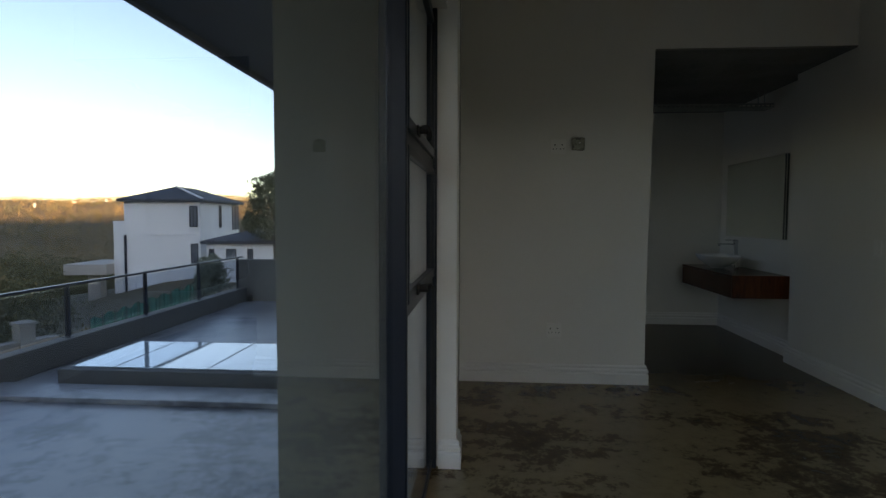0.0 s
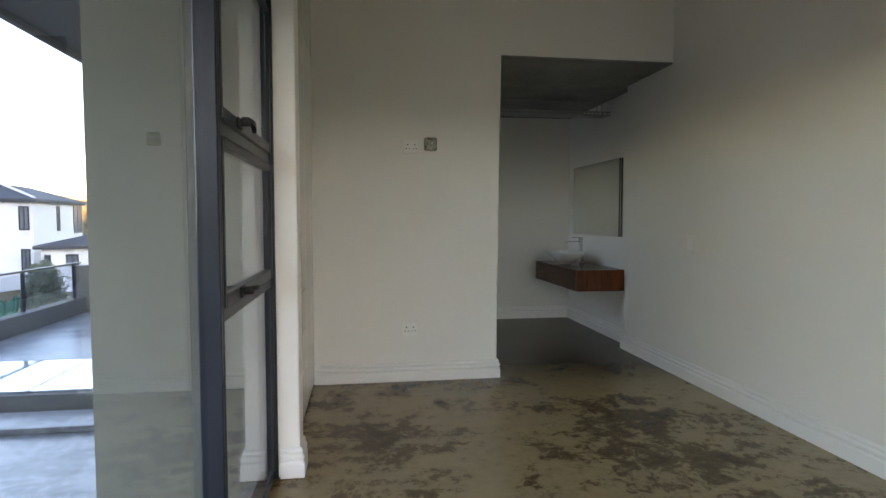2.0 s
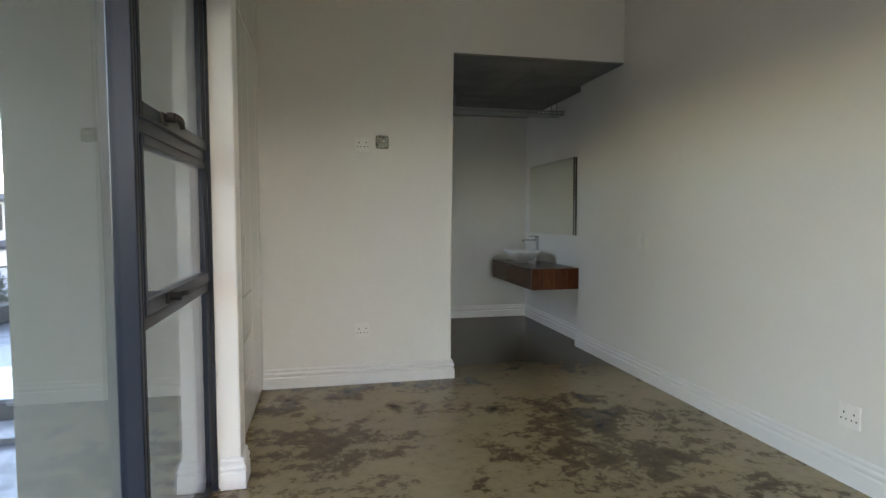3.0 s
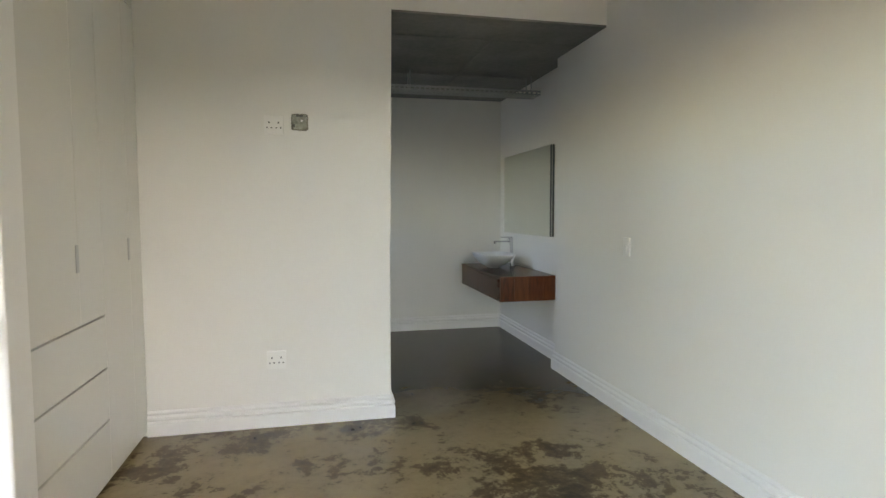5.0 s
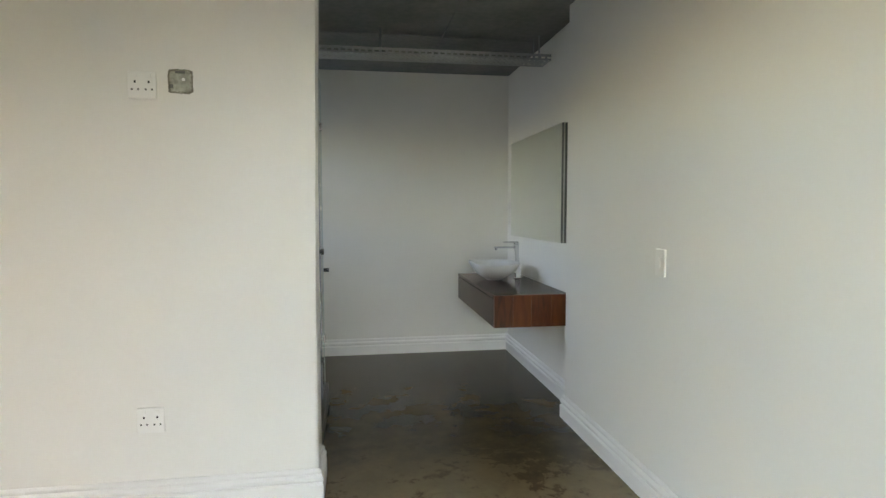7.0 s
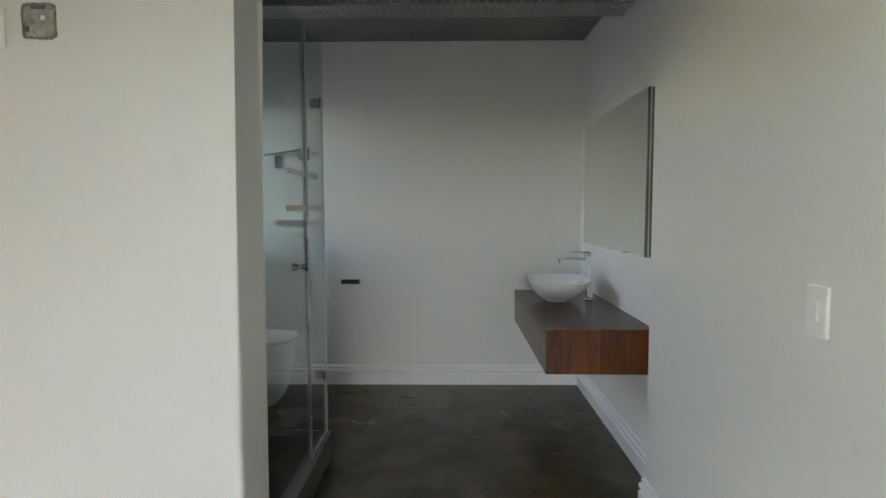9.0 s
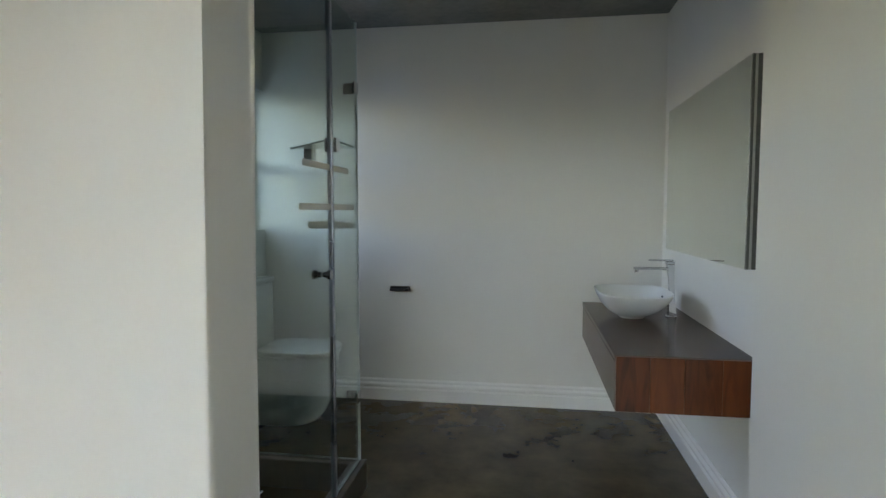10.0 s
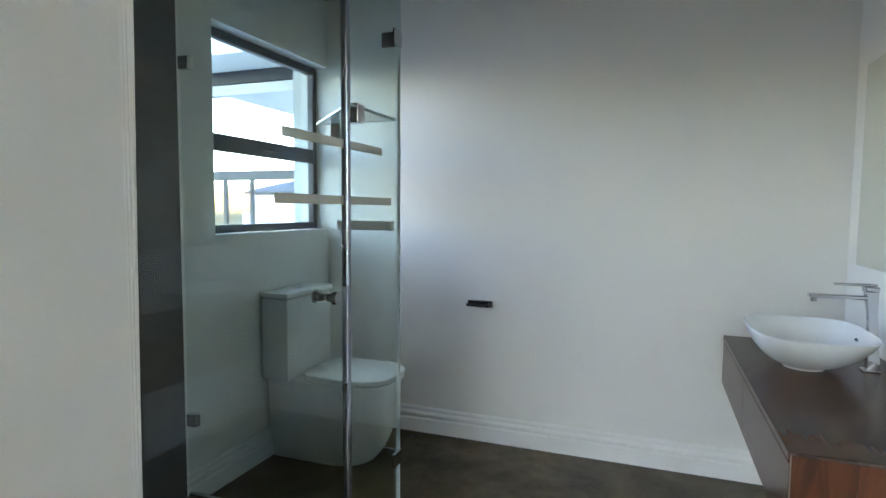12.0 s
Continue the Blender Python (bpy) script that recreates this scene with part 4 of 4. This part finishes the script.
# ---- neighbouring house ----
def hip_roof(x0, x1, y0, y1, z, rise, over):
    bm = bmesh.new()
    a, b, c, d = x0 - over, x1 + over, y0 - over, y1 + over
    w, l = b - a, d - c
    half = min(w, l) / 2
    if w >= l:
        ridge = ((a + half, (c + d) / 2), (b - half, (c + d) / 2))
    else:
        ridge = (((a + b) / 2, c + half), ((a + b) / 2, d - half))
    lo = [bm.verts.new((x, y, z)) for x, y in ((a, c), (b, c), (b, d), (a, d))]
    up = [bm.verts.new((x, y, z + 0.18)) for x, y in ((a, c), (b, c), (b, d), (a, d))]
    r0, r1 = (bm.verts.new((*p, z + 0.18 + rise)) for p in ridge)
    bm.faces.new(lo)
    for i in range(4):
        bm.faces.new((lo[i], lo[(i + 1) % 4], up[(i + 1) % 4], up[i]))
    if w >= l:
        for f in ((up[0], up[1], r1, r0), (up[1], up[2], r1), (up[2], up[3], r0, r1), (up[3], up[0], r0)):
            bm.faces.new(f)
    else:
        for f in ((up[0], up[1], r0), (up[1], up[2], r1, r0), (up[2], up[3], r1), (up[3], up[0], r0, r1)):
            bm.faces.new(f)
    return bm


def house_window(h, face, u0, u1, z0, z1, at):
    """A framed window on a wall: face 's' looks to -y, 'e' to +x; at: the wall's place."""
    def put(a0, a1, b0, b1, c0, c1):
        return (a0, a1, at - c1, at - c0, b0, b1) if face == "s" else (at + c0, at + c1, a0, a1, b0, b1)
    w = part("window", frame_bars([put(u0, u0 + 0.07, z0, z1, 0.0, 0.05), put(u1 - 0.07, u1, z0, z1, 0.0, 0.05), put(u0 + 0.07, u1 - 0.07, z0, z0 + 0.07, 0.0, 0.05), put(u0 + 0.07, u1 - 0.07, z1 - 0.07, z1, 0.0, 0.05),
                                   put((u0 + u1) / 2 - 0.03, (u0 + u1) / 2 + 0.03, z0 + 0.07, z1 - 0.07, 0.0, 0.05)], 0), ALU, h)
    part("pane", boxes(put(u0 + 0.06, u1 - 0.06, z0 + 0.06, z1 - 0.06, 0.002, 0.02)), HOUSE_GLASS, w)


HOUSE_GLASS = material("dark_house_glass", (0.20, 0.22, 0.24), 0.08, vary=0.1, bump=0, spec=0.8)


def neighbour_house():
    h = thing("house", "white two-storey house with a dark slate hip roof", "house", (0, 0, 0))
    z0, z1, a, b = -6.0, 2.25, 4.8, 8.4
    part("wall", box(-a, 0.0, 0.0, b, z0, z1), HOUSE_WALL, h)
    part("roof", hip_roof(-a, 0.0, 0.0, b, z1, 0.95, 0.32), ROOF, h)
    part("ridge_cap", tube((-a / 2, a / 2 - 0.1, z1 + 1.14), (0.26, -0.26, z1 + 0.22), 0.07, sides=8), HOUSE_WALL, h, "pale hip capping")
    part("string_course", box(-a, -0.95, -0.05, 0.0, 0.12, 0.2), HOUSE_WALL, h)
    house_window(h, "s", -0.68, -0.16, 0.62, 2.0, 0.0)
    house_window(h, "s", -0.62, -0.16, -1.75, -0.45, 0.0)
    house_window(h, "e", 3.6, 4.1, 0.5, 2.1, 0.0)
    house_window(h, "e", 6.6, 8.2, 0.3, 2.2, 0.0)
    part("side_wing", box(-a - 0.95, -a, 0.5, 5.0, z0, 1.0), HOUSE_WALL, h)
    part("downpipe", tube((-a + 0.06, -0.08, z0), (-a + 0.06, -0.08, 0.1), 0.08, sides=10), ALU, h)
    part("balcony_slab", box(-8.4, -a - 0.95, -0.5, 4.0, -2.45, -1.78), CONCRETE_PALE, h, "bare concrete balcony slab")
    part("balcony_pier", box(-7.3, -6.5, 0.2, 0.9, z0, -2.45), CONCRETE_PALE, h)
    h.matrix_world = Matrix.Translation((*polar(27.5, 40), 0)) @ pose(0, 0, 0, 0, 0, 7.7)
    n = thing("annex", "white single-storey annex with a dark hip roof", "house", (0, 0, 0))
    part("wall", box(0, 4.1, 0, 6, -6.0, -0.35), HOUSE_WALL, n)
    part("roof", hip_roof(0, 4.1, 0, 6, -0.35, 0.62, 0.3), ROOF, n)
    house_window(n, "s", 0.15, 0.45, -1.25, -0.65, 0.0)
    house_window(n, "s", 1.15, 1.75, -1.25, -0.65, 0.0)
    house_window(n, "s", 2.4, 2.75, -1.5, -0.65, 0.0)
    house_window(n, "e", 0.8, 2.6, -1.6, -0.55, 4.1)
    n.matrix_world = Matrix.Translation((*polar(27.0, 37), 0)) @ pose(0, 0, 0, 0, 0, 10)


CONCRETE_PALE = material("pale_concrete", (0.46, 0.42, 0.37), 0.85, vary=0.15, scale=1, grain=10)
neighbour_house()


def shade_net():
    t = thing("shade_net", "green shade-net fence along the building site", "fence", (*polar(29, 24), -4))
    a, b = Vector((*polar(36.5, 22), 0)), Vector((*polar(26.0, 24), 0))
    n = 12
    bm = bmesh.new()
    rows = []
    for i in range(n * 4 + 1):
        p = a.lerp(b, i / (n * 4))
        z = land_height(p.x, p.y)
        sag = 0.08 * math.sin(i * 1.3)
        off = 0.05 * math.sin(i * 2.1)
        rows.append((bm.verts.new((p.x + off, p.y, z)), bm.verts.new((p.x, p.y + off, -2.15 + 1.1 * i / (n * 4) + sag))))
    for p, q in zip(rows, rows[1:]):
        bm.faces.new((p[0], q[0], q[1], p[1]))
    part("net", bm, NET, t, "green woven net")
    for i in range(n + 1):
        p = a.lerp(b, i / n)
        z = land_height(p.x, p.y)
        part("post", tube((p.x, p.y, z - 0.2), (p.x, p.y, -2.08 + 1.1 * i / n), 0.022, sides=8), BARK, t)


shade_net()


# ---- veranda beyond the bathroom window ----
GREY_ALU = material("grey_aluminium", (0.075, 0.08, 0.085), 0.4, vary=0.05, bump=0.0)


def veranda():
    v = thing("veranda", "white veranda roof with a dark beam and slim white post", "veranda", (-0.72, 8.7, D))
    part("roof_slab", box(-2.4, 0.273, 8.1, 11.5, 2.62, 2.75), TRIM, v, "white painted slab")
    part("beam", box(-2.4, 0.273, 8.62, 8.76, 2.50, 2.62, 0.006), ALU, v, "charcoal metal beam")
    part("rail", box(-2.4, 0.273, 8.63, 8.74, 2.40, 2.496, 0.004), TRIM, v)
    part("transom", box(-2.4, 0.273, 8.64, 8.72, 1.58, 1.67, 0.004), GREY_ALU, v, "pale grey metal transom")
    for x in (-0.76, -2.36):
        part("post", box(x, x + 0.09, 8.645, 8.735, D, 2.40, 0.004), TRIM, v)
    for x in (-1.30, -1.62):
        part("mullion", box(x, x + 0.035, 8.66, 8.70, D, 1.58, 0.003), GREY_ALU, v)


veranda()


def boundary_wall():
    w = thing("boundary_wall", "low beige garden wall with square piers below the terrace", "wall", (*polar(44, 16), -4))
    a, b = Vector((*polar(52, 15.5), 0)), Vector((*polar(39.0, 17), 0))
    turn = math.degrees(math.atan2(b.y - a.y, b.x - a.x))
    length = (b - a).length
    part("wall", box(0, length, -0.11, 0.11, -4.6, -1.75, 0.01), BEIGE, w)
    part("coping", box(0, length, -0.15, 0.15, -1.75, -1.68, 0.01), BEIGE, w)
    for k in (0.02, 0.36, 0.78):
        p = part("pier", box(length * k, length * k + 0.34, -0.17, 0.17, -4.6, -1.3, 0.01), BEIGE, w)
        part("pier_cap", box(length * k - 0.04, length * k + 0.38, -0.21, 0.21, -1.3, -1.23, 0.01), BEIGE, p)
    w.matrix_world = Matrix.Translation(a) @ pose(0, 0, 0, 0, 0, turn)
    for ob in w.children:
        ob.matrix_parent_inverse = Matrix()


BEIGE = material("beige_plaster", (0.36, 0.30, 0.24), 0.85, vary=0.1, scale=1.5, grain=20, bump=0.1)
boundary_wall()


def far_house(bearing, d, w, h):
    x, y, z = ground_spot(bearing, d)
    t = thing("far_house", "tiny pale house among the bush on the far hill", "house", (x, y, z), group="houses on the far hill")
    part("wall", box(x - w / 2, x + w / 2, y - w / 3, y + w / 3, z - 1.0, z + h), HOUSE_WALL, t)
    part("roof", hip_roof(x - w / 2, x + w / 2, y - w / 3, y + w / 3, z + h, 0.25 * w, 0.1 * w), ROOF_RED, t)


ROOF_RED = material("clay_roof", (0.22, 0.12, 0.08), 0.8, vary=0.2, scale=0.5, grain=5)
for row in ((40.1, 640, 1.4, 4.5), (37.3, 700, 4.0, 2.5), (35.9, 705, 4.5, 2.4), (34.9, 690, 3.5, 2.4)):
    far_house(*row)
